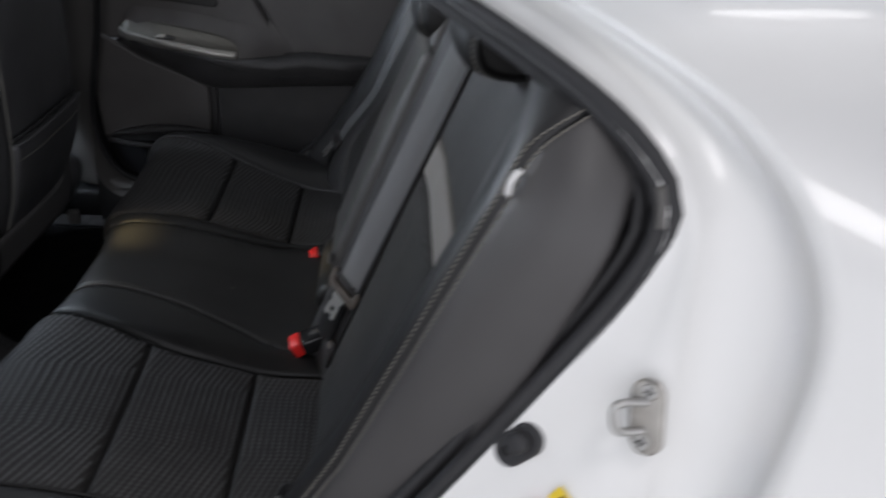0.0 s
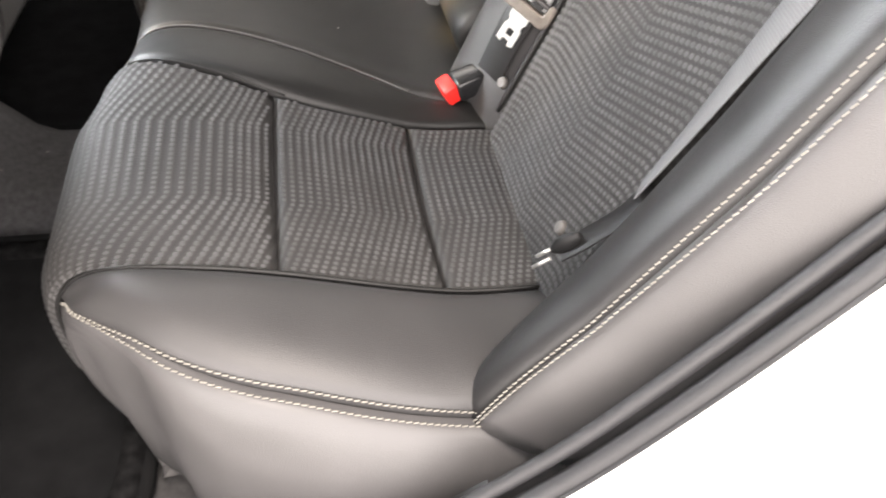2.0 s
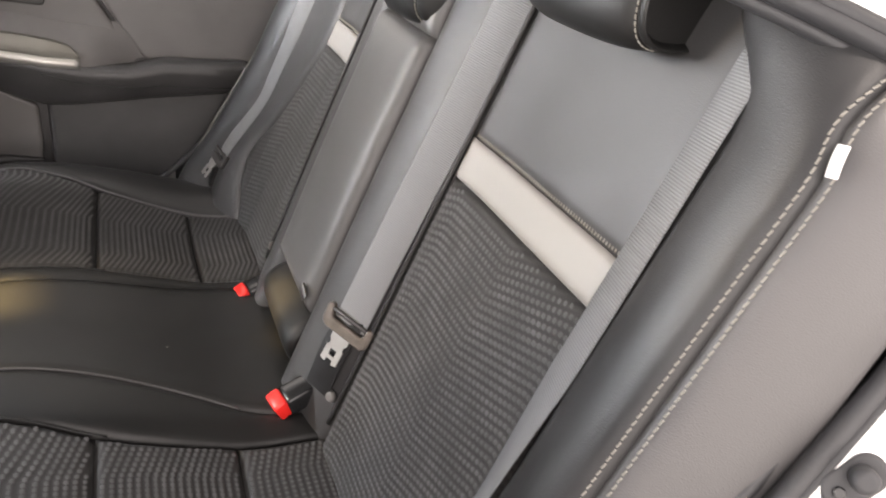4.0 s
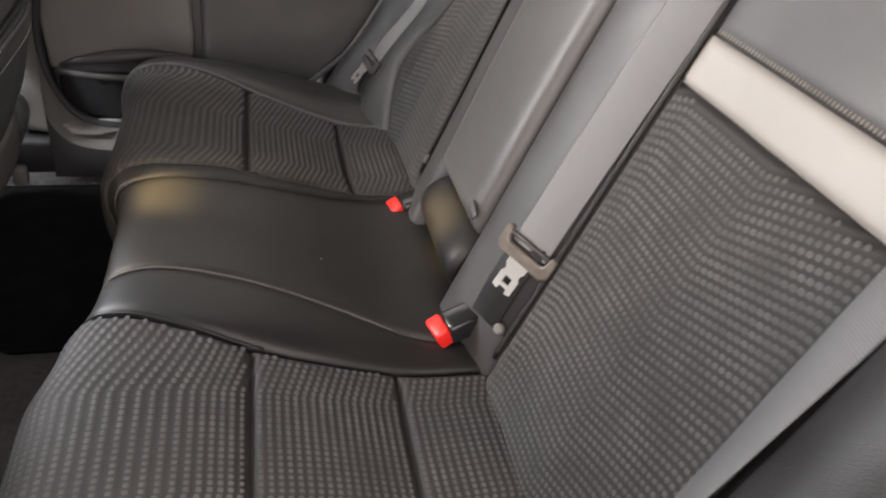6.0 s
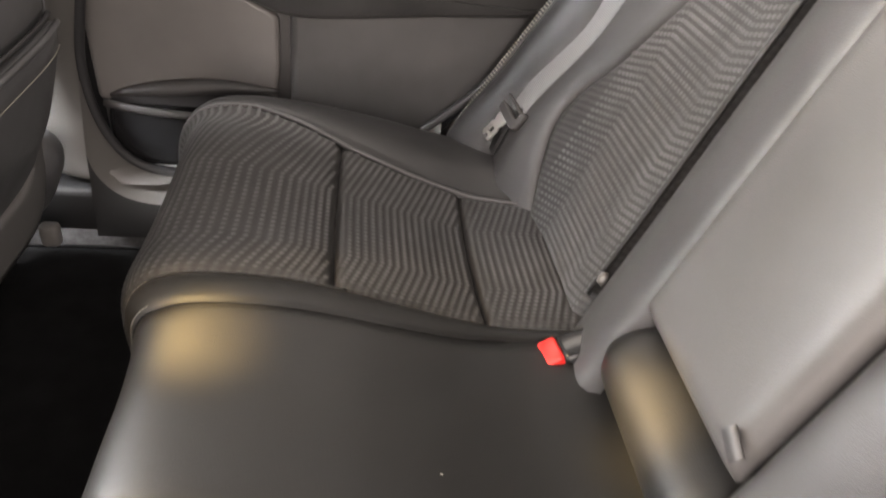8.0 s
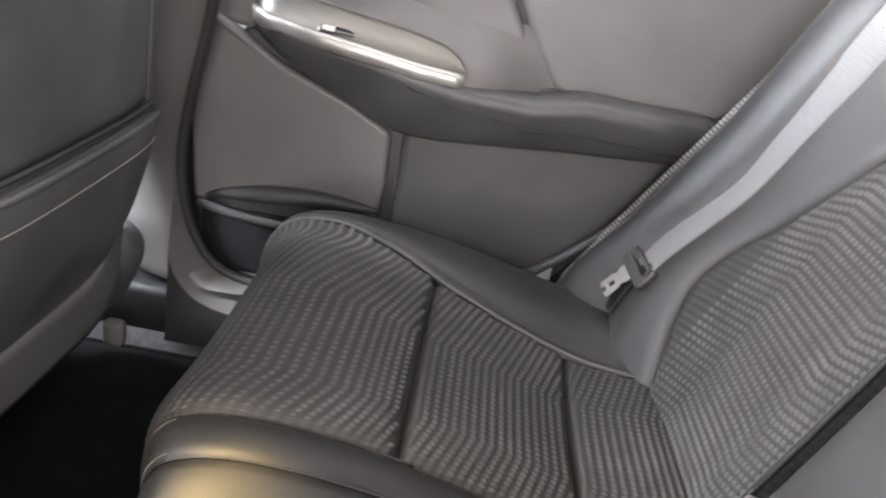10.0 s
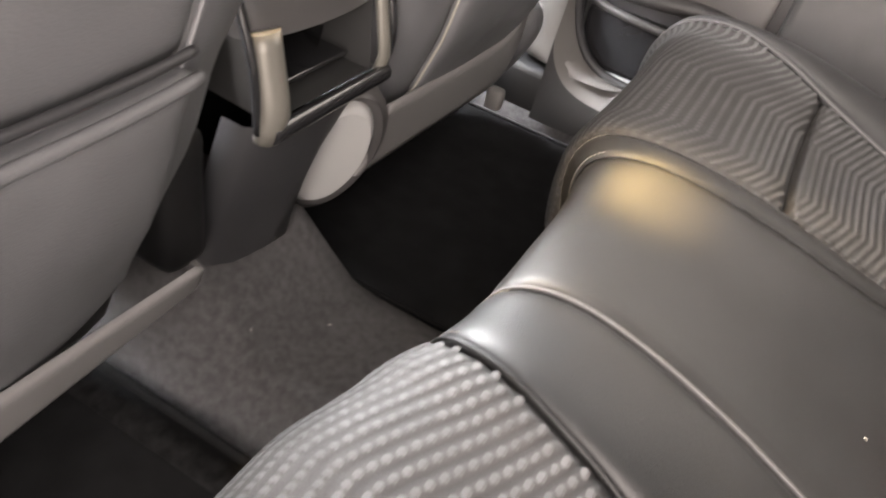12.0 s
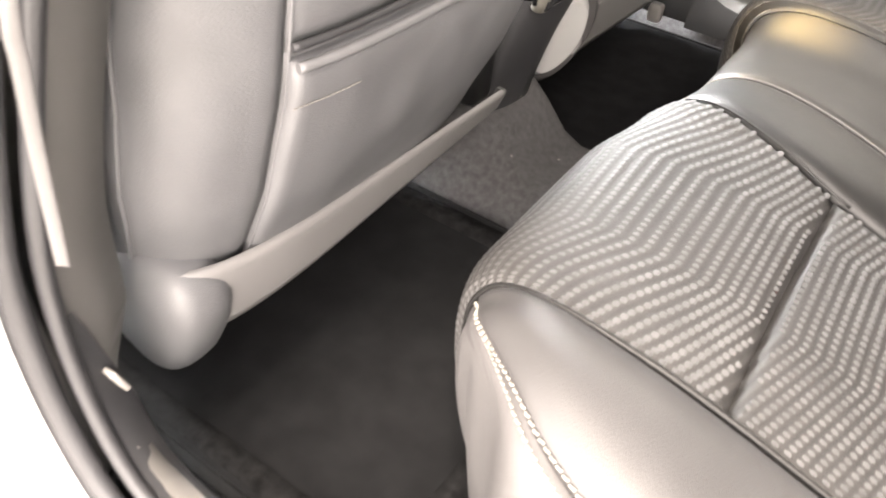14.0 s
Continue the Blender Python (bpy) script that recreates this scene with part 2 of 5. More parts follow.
# far window out of view, tinted to keep sky light off the cushions
TINTED = glass("tinted_glass")
TINTED.node_tree.nodes["Principled BSDF"].inputs["Base Color"].default_value = (0.10, 0.11, 0.11, 1)


# ---------------------------------------------------------------- helpers of this scene
def thing(name, label, category, kind="", group="", at=(0, 0, 0)):
    ob = new(name)
    ob.location = at
    ob.empty_display_size = 0.05
    return tagged(ob, label, category, group, kind)


def part(name, bm, mat, parent, label="", kind="", smooth=True):
    bmesh.ops.recalc_face_normals(bm, faces=bm.faces)
    me = bpy.data.meshes.new(name)
    bm.to_mesh(me)
    bm.free()
    me.materials.append(mat)
    if smooth:
        for p in me.polygons:
            p.use_smooth = len(p.vertices) < 7
    ob = new(name, me)
    if parent:
        ob.parent = parent
        up = parent
        off = Vector((0, 0, 0))
        while up:
            off += up.location
            up = up.parent
        ob.location = -off
    if not parent or label or kind:
        tagged(ob, label, "", "", kind)
    return ob


def lerp_table(table, x):
    return float(np.interp(x, [a for a, _ in table], [b for _, b in table]))


def smooth_table(table, x):
    """As lerp_table, with rounded corners."""
    e = 0.02
    return sum(lerp_table(table, x + e * k) for k in (-2, -1, 0, 1, 2)) / 5


def spline(points, n):
    """n + 1 points on a smooth curve through the given ones, evenly spaced."""
    p = [Vector(q) for q in points]
    p = [2 * p[0] - p[1], *p, 2 * p[-1] - p[-2]]
    dense = []
    for i in range(1, len(p) - 2):
        for k in range(12):
            t = k / 12
            a, b, c, d = p[i - 1], p[i], p[i + 1], p[i + 2]
            dense.append(0.5 * (2 * b + (c - a) * t + (2 * a - 5 * b + 4 * c - d) * t * t + (3 * b - a - 3 * c + d) * t ** 3))
    dense.append(p[-2])
    run = [0.0]
    for a, b in zip(dense, dense[1:]):
        run.append(run[-1] + (b - a).length)
    out = []
    for i in range(n + 1):
        s = run[-1] * i / n
        k = min(max(int(np.searchsorted(run, s)) - 1, 0), len(dense) - 2)
        w = (s - run[k]) / max(run[k + 1] - run[k], 1e-9)
        out.append(dense[k].lerp(dense[k + 1], w))
    return out


def normal_of(fn, u, v, e=0.002):
    a, b = fn(u + e, v) - fn(u - e, v), fn(u, v + e) - fn(u, v - e)
    return a.cross(b).normalized()


def grid_bm(rows, uvs=None, close=False):
    """A sheet from rows of points."""
    bm = bmesh.new()
    lay = bm.loops.layers.uv.new("UVMap")
    vs = [[bm.verts.new(p) for p in r] for r in rows]
    n, m = len(rows), len(rows[0])
    for i in range(n - 1):
        for j in range(m - 1 if not close else m):
            idx = ((i, j), (i + 1, j), (i + 1, (j + 1) % m), (i, (j + 1) % m))
            f = bm.faces.new([vs[a][b] for a, b in idx])
            if uvs:
                for lp, (a, b) in zip(f.loops, idx):
                    lp[lay].uv = uvs[a][b]
    return bm


def smooth01(x):
    x = min(max(x, 0.0), 1.0)
    return x * x * (3 - 2 * x)


def panel(name, fn, u0, u1, v0, v1, mat, parent, label="", puff=0.006, edge=0.014, nu=30, nv=24, sign=1.0, flat=(), rim=0.012, crown=0.0, tufts=None):
    """One upholstered piece of the surface fn(u, v): it swells from sunken seams and has a rim that turns in.
    v0, v1: numbers or functions of u. flat: edges of u0 u1 v0 v1 that carry no seam. tufts: the shift of its rows of tufts, for cloth."""
    f0 = v0 if callable(v0) else (lambda u: v0)
    f1 = v1 if callable(v1) else (lambda u: v1)

    def swell(u, v, a, b):
        d = 1.0
        for key, dist in (("u0", abs(u - u0)), ("u1", abs(u1 - u)), ("v0", abs(v - a)), ("v1", abs(b - v))):
            if key not in flat:
                d = min(d, dist / edge)
        s, t = (u - u0) / (u1 - u0), (v - a) / (b - a)
        return puff * (math.sqrt(max(0.0, 1 - (1 - min(d, 1)) ** 2)) - 1) + crown * math.sin(math.pi * s) * math.sin(math.pi * t)

    rows, uvs = [], []
    for i in range(-1, nu + 2):
        u = u0 + (u1 - u0) * min(max(i / nu, 0), 1)
        a, b = f0(u), f1(u)
        row, uvr = [], []
        for j in range(-1, nv + 2):
            v = a + (b - a) * min(max(j / nv, 0), 1)
            h = swell(u, v, a, b)
            if i in (-1, nu + 1) or j in (-1, nv + 1):
                h -= rim
            row.append(fn(u, v) + normal_of(fn, u, v) * (h * sign))
            uvr.append((v + (tufts or 0.0), u))
        rows.append(row)
        uvs.append(uvr)
    ob = part(name, grid_bm(rows, uvs), mat, parent, label)
    if tufts is not None:
        sew_tufts(fn, swell, u0, u1, f0, f1, sign, tufts, parent if parent.parent and parent.parent.parent else ob)
    return ob


def row_shift(v):
    """How far the rows of tufts slide along the seat at width v: level and slanting stretches take turns."""
    k = (v + 0.515) / 0.125
    n = math.floor(k)
    return 0.125 * 0.32 * (math.floor((n + 1) / 2) + (k - n if n % 2 == 0 else 0.0))


def sew_tufts(fn, swell, u0, u1, f0, f1, sign, shift, parent):
    """Rows of small pale wedges woven into a cloth panel, joined into one part."""
    verts, faces = [], []
    lo, hi = min(f0(u0), f0(u1)), max(f1(u0), f1(u1))
    for j in range(int(lo / COLUMN) - 1, int(hi / COLUMN) + 2):
        v = (j + 0.5) * COLUMN
        slide = row_shift(v + shift)
        for i in range(int((u0 + slide) / ROW) - 1, int((u1 + slide) / ROW) + 2):
            u = (i + 0.5) * ROW - slide
            a, b = f0(u), f1(u)
            if not (u0 + 0.008 < u < u1 - 0.008 and a + 0.009 < v < b - 0.008):
                continue
            p, n = fn(u, v), normal_of(fn, u, v) * sign
            wide = noise.noise(Vector((u * 9 + shift * 7, v * 9, 3.1)))
            size = min(max(0.86 + 0.75 * wide, 0.45), 1.12)
            du = (fn(u + 0.002, v) - p).normalized()
            dv = n.cross(du)
            c = p + n * (swell(u, v, a, b) + 0.0001)
            k = len(verts)
            w, l, h = COLUMN * 0.47 * size, ROW * 0.29, 0.00045 * size
            verts += [c - du * l - dv * w * 0.62, c - du * l + dv * w * 0.62, c + du * l * 0.1 - dv * w, c + du * l * 0.1 + dv * w, c + du * l - dv * w * 0.55, c + du * l + dv * w * 0.55,
                      c - du * l * 0.35 - dv * w * 0.5 + n * h, c - du * l * 0.35 + dv * w * 0.5 + n * h]
            faces += [(k, k + 6, k + 7, k + 1), (k + 6, k + 4, k + 5, k + 7), (k, k + 2, k + 6), (k + 2, k + 4, k + 6), (k + 1, k + 7, k + 3), (k + 3, k + 7, k + 5)]
    me = bpy.data.meshes.new("tuft_weave")
    me.from_pydata(verts, [], faces)
    me.materials.append(TUFT)
    ob = new("tuft_weave", me)
    ob.parent = parent
    up = parent
    while up:
        ob.location -= up.location
        up = up.parent
    tagged(ob, "rows of small pale woven tufts", kind="stuff")


def tube(path, radius, seg=8, caps=True, flat=1.0, up=None):
    """A round bar along a list of points."""
    bm = bmesh.new()
    pts = [Vector(p) for p in path]
    rings = []
    side = None
    for i, p in enumerate(pts):
        d = (pts[min(i + 1, len(pts) - 1)] - pts[max(i - 1, 0)]).normalized()
        ref = side if side is not None else Vector(up or ((0, 0, 1) if abs(d.z) < 0.9 else (1, 0, 0)))
        a = (ref - d * ref.dot(d)).normalized()
        side = a
        b = d.cross(a)
        r = radius[i] if isinstance(radius, (list, tuple)) else radius
        rings.append([bm.verts.new(p + a * (math.cos(2 * math.pi * k / seg) * r) + b * (math.sin(2 * math.pi * k / seg) * r * flat)) for k in range(seg)])
    for r0, r1 in zip(rings, rings[1:]):
        for k in range(seg):
            bm.faces.new((r0[k], r0[(k + 1) % seg], r1[(k + 1) % seg], r1[k]))
    if caps:
        bm.faces.new(rings[0])
        bm.faces.new(list(reversed(rings[-1])))
    return bm


def strap(path, normals, width, thick):
    """A flat webbing along points, its face towards normals."""
    rows, uvs, run = [], [], 0.0
    pts = [Vector(p) for p in path]
    for i, p in enumerate(pts):
        if i:
            run += (p - pts[i - 1]).length
        d = (pts[min(i + 1, len(pts) - 1)] - pts[max(i - 1, 0)]).normalized()
        n = (normals[i] - d * normals[i].dot(d)).normalized()
        s = d.cross(n)
        ring = [(-0.5, 0.5), (-0.47, 1), (0.47, 1), (0.5, 0.5), (0.47, 0), (-0.47, 0)]
        rows.append([p + s * (a * width) + n * (b * thick) for a, b in ring])
        uvs.append([(a * width, run) for a, b in ring])
    bm = grid_bm(rows, uvs, close=True)
    return bm


def box(cx, cy, cz, sx, sy, sz, bevel=0.004, m=None, seg=2):
    bm = bmesh.new()
    bmesh.ops.create_cube(bm, size=1)
    bmesh.ops.scale(bm, vec=(sx, sy, sz), verts=bm.verts)
    if bevel:
        bmesh.ops.bevel(bm, geom=bm.edges[:], offset=bevel, segments=seg, affect="EDGES", profile=0.5)
    bmesh.ops.transform(bm, matrix=m or Matrix.Translation((cx, cy, cz)), verts=bm.verts)
    if m:
        bmesh.ops.translate(bm, vec=(cx, cy, cz), verts=bm.verts)
    return bm


def plate(outline, depth, m, bevel=0.003, seg=3, smooth_outline=0):
    """A flat outline (x, y) made thick along z from 0 to depth, its front edges rounded, then laid by m."""
    pts = [(a, b) for a, b in outline]
    if smooth_outline:
        loop = [Vector((a, b, 0)) for a, b in pts]
        k = len(loop)
        pts = []
        for i in range(k):
            a, b, c = loop[i - 1], loop[i], loop[(i + 1) % k]
            r = smooth_outline
            p = b + (a - b).normalized() * min(r, (a - b).length * 0.45)
            q = b + (c - b).normalized() * min(r, (c - b).length * 0.45)
            for t in (0, 0.25, 0.5, 0.75, 1):
                w = p * (1 - t) ** 2 + b * 2 * t * (1 - t) + q * t * t
                pts.append((w.x, w.y))
    bm = bmesh.new()
    low = [bm.verts.new((a, b, 0)) for a, b in pts]
    f = bm.faces.new(low)
    ext = bmesh.ops.extrude_face_region(bm, geom=[f])
    top = [e for e in ext["geom"] if isinstance(e, bmesh.types.BMVert)]
    bmesh.ops.translate(bm, vec=(0, 0, depth), verts=top)
    if bevel:
        tops = set(top)
        edges = [e for e in bm.edges if e.verts[0] in tops and e.verts[1] in tops]
        bmesh.ops.bevel(bm, geom=edges, offset=bevel, segments=seg, affect="EDGES", profile=0.5)
    bmesh.ops.transform(bm, matrix=m, verts=bm.verts)
    return bm


def stitches(name, path, normals, parent, pitch=0.006, size=(0.0042, 0.0013, 0.0010), mat=None, lift=0.0, slant=0.0):
    """A row of thread stitches along a path, joined into one part."""
    bm = bmesh.new()
    pts = [Vector(p) for p in path]
    run = 0.0
    for i in range(len(pts) - 1):
        seg = pts[i + 1] - pts[i]
        length = seg.length
        d = seg.normalized()
        while run < length:
            p = pts[i] + d * run
            n = (normals[i] - d * normals[i].dot(d)).normalized()
            s = d.cross(n)
            c = p + n * lift
            e = (d + s * slant).normalized()
            quad = [c + e * (a * size[0] / 2) + s * (b * size[1] / 2) for a, b in ((-1, -1), (1, -1), (1, 1), (-1, 1))]
            low = [bm.verts.new(q) for q in quad]
            top = [bm.verts.new(c + (q - c) * 0.7 + n * size[2]) for q in quad]
            bm.faces.new(top)
            for k in range(4):
                bm.faces.new((low[k], low[(k + 1) % 4], top[(k + 1) % 4], top[k]))
            run += pitch
        run -= length
    return part(name, bm, mat or THREAD, parent, kind="stuff", smooth=False)

# ---------------------------------------------------------------- rear bench cushion
CUSH = spline([(0.06, 0, 0.222), (0.01, 0, 0.240), (-0.095, 0, 0.245), (-0.26, 0, 0.286), (-0.345, 0, 0.300), (-0.397, 0, 0.299), (-0.432, 0, 0.279),
               (-0.452, 0, 0.235), (-0.452, 0, 0.16), (-0.432, 0, 0.08), (-0.402, 0, 0.01)], 240)
CUSH_LEN = sum((b - a).length for a, b in zip(CUSH, CUSH[1:]))


def along(table, length, u):
    k = min(max(u / length, 0.0), 1.0) * (len(table) - 1)
    i = min(int(k), len(table) - 2)
    return table[i].lerp(table[i + 1], k - i), (table[i + 1] - table[i]).normalized()


def cush_u(x):
    """The place along the cushion's top at depth x."""
    low = min(range(len(CUSH)), key=lambda i: CUSH[i].x)
    k = float(np.interp(-x, [-p.x for p in CUSH[:low + 1]], list(range(low + 1))))
    return CUSH_LEN * k / (len(CUSH) - 1)


LATERAL = [(0, 0.010), (0.06, 0.010), (0.13, 0.014), (0.175, 0.012), (0.205, 0.003), (0.27, -0.006), (0.36, -0.010), (0.45, -0.006), (0.50, 0.000), (0.54, 0.014),
           (0.58, 0.020), (0.62, 0.016), (0.65, 0.002), (0.675, -0.026), (0.69, -0.065), (0.695, -0.12), (0.69, -0.18), (0.68, -0.27)]
LAT = spline([(a, 0, b) for a, b in LATERAL], 200)
LAT_LEN = sum((b - a).length for a, b in zip(LAT, LAT[1:]))
PLAN_FAR = [(-0.52, 0.12), (-0.44, 0.20), (-0.40, 0.34), (-0.32, 0.66), (-0.18, 0.97), (-0.05, 1.0)]
FLARE = [(-0.50, 0.10), (-0.42, 0.095), (-0.36, 0.055), (-0.27, 0.018), (-0.15, 0.0)]
PLAN = [(-0.52, 0.13), (-0.47, 0.17), (-0.44, 0.32), (-0.40, 0.56), (-0.32, 0.82), (-0.18, 0.97), (-0.05, 1.0)]


def lat_v(y):
    """The place across the cushion (arc length from the middle) at width y on its top."""
    top = max(range(len(LAT)), key=lambda i: LAT[i].x)
    k = float(np.interp(abs(y), [p.x for p in LAT[:top + 1]], list(range(top + 1))))
    return math.copysign(LAT_LEN * k / (len(LAT) - 1), y)


U_CREST = cush_u(-0.405)
X_TIP = min(p.x for p in CUSH)
U_TIP = CUSH_LEN * min(range(len(CUSH)), key=lambda i: CUSH[i].x) / (len(CUSH) - 1)


def cush(u, v):
    p, d = along(CUSH, CUSH_LEN, u)
    q, _ = along(LAT, LAT_LEN, abs(v))
    n = Vector((d.z, 0, -d.x))
    if n.z < 0 and p.x > -0.3:
        n = -n
    y = q.x
    px = p.x if u < U_TIP else X_TIP + (0.25 if v > 0 else -0.3) * (p.x - X_TIP)
    if y > 0.48:
        y = 0.48 + (y - 0.48) * smooth_table(PLAN if v < 0 else PLAN_FAR, px)
    if v > 0:
        y += smooth_table(FLARE, p.x) * smooth01((y - 0.20) / 0.30)
    dz = q.z
    out = max(dz, -0.035)
    extra = min(0.0, dz + 0.035)
    if v < 0 and out < 0:
        out *= 1 - 0.8 * smooth01((u - U_CREST + 0.02) / 0.07)
    pos = p + n * out
    pos.z += extra * max(0.0, pos.z - 0.02) / 0.25
    if extra < 0:
        pos.x += -extra * (0.25 if v > 0 else 0.10) * smooth01((-0.30 - p.x) / 0.15)
    front = smooth01((-0.30 - p.x) / 0.13)
    pos.x -= front * 0.040 * smooth01((q.x - 0.10) / 0.16)
    pos.x += front * (0.050 if v < 0 else 0.012) * smooth01((q.x - 0.44) / 0.14)
    pos.x += 0.055 * smooth01((u - U_CREST) / 0.16) * (1 - smooth01((q.x - 0.13) / 0.12))
    if v < 0:
        pos.x += 0.012 * smooth01((u - U_CREST - 0.03) / 0.2) * smooth01((q.x - 0.42) / 0.14)
    pos.y = math.copysign(y, v)
    return pos


CS = 1.0 if normal_of(cush, cush_u(-0.2), 0.05).z > 0 else -1.0
bench_set = thing("rear_bench", "black leather rear bench with dotted cloth inserts and off-white strips", "car seat", at=(-0.2, 0, 0.01))
U_BITE, U1, U2, U_END = cush_u(0.03), cush_u(-0.262), cush_u(-0.097), CUSH_LEN * 0.985
U_FRONT = cush_u(-0.40) + 0.17


def seam_in(sgn):
    """Edge between the cloth insert and the inner leather strip."""
    table = [(cush_u(0.0), 0.216), (U2, 0.214), (U1, 0.203), (cush_u(-0.35), 0.172), (cush_u(-0.40), 0.150), (U_FRONT, 0.118), (U_END, 0.11)] if sgn < 0 else \
            [(cush_u(0.0), 0.200), (U2, 0.200), (U1, 0.205), (cush_u(-0.35), 0.208), (cush_u(-0.40), 0.205), (U_FRONT, 0.190), (U_END, 0.19)]
    return lambda u: lat_v(sgn * smooth_table(table, u))


def seam_mid(sgn):
    """Edge between the inner strip and the middle panel."""
    table = [(cush_u(-0.06), 0.172), (cush_u(-0.10), 0.146), (cush_u(-0.20), 0.106), (cush_u(-0.30), 0.079), (cush_u(-0.39), 0.066), (cush_u(-0.44), 0.080), (U_FRONT, 0.09), (U_END, 0.09)] if sgn < 0 else \
            [(cush_u(-0.06), 0.172), (cush_u(-0.10), 0.160), (cush_u(-0.20), 0.150), (cush_u(-0.30), 0.150), (cush_u(-0.39), 0.145), (cush_u(-0.44), 0.140), (U_FRONT, 0.14), (U_END, 0.14)]
    return lambda u: lat_v(sgn * smooth_table(table, u))


V_OUT = lat_v(0.502)
V_STITCH = lat_v(0.655)
V_SIDE = LAT_LEN
U_CORNER = cush_u(-0.447)


EDGE_FAR = [(-0.44, 0.592), (-0.42, 0.588), (-0.37, 0.575), (-0.30, 0.541), (-0.25, 0.520), (-0.17, 0.500), (-0.07, 0.482), (0.0, 0.472), (0.06, 0.468)]


def outer_edge(sgn):
    """Edge between the cloth insert and the outer bolster; by the closed door it swings out towards the front."""
    if sgn < 0:
        return lambda u: -V_OUT
    table = []
    for i in range(61):
        u = U_CORNER * i / 60
        a, b = 0.30, V_STITCH
        want = lerp_table(EDGE_FAR, along(CUSH, CUSH_LEN, u)[0].x)
        for _ in range(24):
            m = (a + b) / 2
            a, b = (m, b) if cush(u, m).y < want else (a, m)
        table.append((u, a))
    return lambda u: lerp_table(table, u)


OUT_NEAR, OUT_FAR = outer_edge(-1), outer_edge(1)


def stitch_line(sgn):
    """The shoulder seam, which runs into the cloth's edge at the front corner."""
    return lambda u: sgn * (V_STITCH + (abs((OUT_NEAR if sgn < 0 else OUT_FAR)(U_CORNER)) + 0.004 - V_STITCH) * min(1.0, max(0.0, (u - cush_u(-0.40)) / (U_CORNER - cush_u(-0.40)))) ** 3.2)


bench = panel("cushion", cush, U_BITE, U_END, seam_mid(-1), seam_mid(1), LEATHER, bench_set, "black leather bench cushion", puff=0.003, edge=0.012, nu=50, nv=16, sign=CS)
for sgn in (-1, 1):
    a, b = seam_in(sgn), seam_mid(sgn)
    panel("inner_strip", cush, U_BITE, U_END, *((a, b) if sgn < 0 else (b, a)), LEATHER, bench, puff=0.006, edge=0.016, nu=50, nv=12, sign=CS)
    o = OUT_NEAR if sgn < 0 else OUT_FAR
    for k, (ua, ub) in enumerate(((U_BITE, U2), (U2, U1), (U1, U_FRONT + 0.02))):
        panel("cloth_insert", cush, ua, ub, *((o, a) if sgn < 0 else (a, o)), CLOTH, bench, puff=0.010, edge=0.013, nu=30, nv=34, sign=CS, crown=0.004, tufts=0.0 if sgn < 0 else 0.085,
              label="dark woven cloth with rows of pale tufts")
    panel("front_skirt", cush, U_FRONT + 0.02, U_END, *((o, a) if sgn < 0 else (a, o)), LEATHER, bench, puff=0.004, nu=12, nv=16, sign=CS)
    st = stitch_line(sgn)
    # bolster by the open door lighter, far one darker: light put in colour
    panel("outer_bolster", cush, U_BITE, U_CORNER, *((st, o) if sgn < 0 else (o, st)), LIT_LEATHER if sgn < 0 else HALF_LIT_LEATHER, bench, puff=0.006, edge=0.014, nu=50, nv=16, sign=CS)
    sd = sgn * V_SIDE
    panel("side_skirt", cush, U_BITE, U_END, *((sd, st) if sgn < 0 else (st, sd)), LEATHER_GREY, bench, puff=0.004, edge=0.012, nu=50, nv=16, sign=CS, label="grey leather side skirt")
    # double row of pale stitching on the outer shoulder
    for off in (-0.006, 0.006):
        us = [cush_u(-0.01) + (U_CORNER - 0.003 - cush_u(-0.01)) * i / 160 for i in range(161)]
        stitches("stitching", [cush(u, st(u) + off * (1 - 0.2 * smooth01((u - cush_u(-0.36)) / 0.1))) for u in us], [normal_of(cush, u, st(u)) * CS for u in us], bench, lift=-0.0009, pitch=0.0064, size=(0.0055, 0.0016, 0.0012), slant=0.22 * sgn)
    # piping beside the middle panel
    us = [cush_u(-0.09) + (U_FRONT + 0.03 - cush_u(-0.09)) * i / 60 for i in range(61)]
    m = seam_mid(sgn)
    part("piping", tube([cush(u, m(u)) + normal_of(cush, u, m(u)) * CS * -0.002 for u in us], 0.0015 if sgn < 0 else 0.0012, 6), LEATHER_GREY if sgn < 0 else LEATHER, bench, "fine seam piping")
    us = [cush_u(-0.25) + (U_FRONT - cush_u(-0.25)) * i / 40 for i in range(41)]
    part("piping", tube([cush(u, a(u)) + normal_of(cush, u, a(u)) * CS * -0.002 for u in us], 0.0014, 6), LEATHER, bench)
    us = [cush_u(0.0) + (U_FRONT - cush_u(0.0)) * i / 60 for i in range(61)]
    part("piping", tube([cush(u, o(u)) + normal_of(cush, u, o(u)) * CS * -0.0012 for u in us], 0.0026, 8), LEATHER if sgn < 0 else LEATHER_GREY, bench)

# double stitching where the inner strips run over the front edge
for sgn in (-1, 1):
    for edge_fn, off in ((seam_mid(sgn), 0.007), (seam_in(sgn), -0.007)):
        us = [cush_u(-0.395) + 0.025 + (U_FRONT - cush_u(-0.395) - 0.025) * i / 60 for i in range(61)]
        stitches("stitching", [cush(u, edge_fn(u) + sgn * off) for u in us], [normal_of(cush, u, edge_fn(u)) * CS for u in us], bench, pitch=0.0045, size=(0.0032, 0.0009, 0.0006), lift=-0.001)

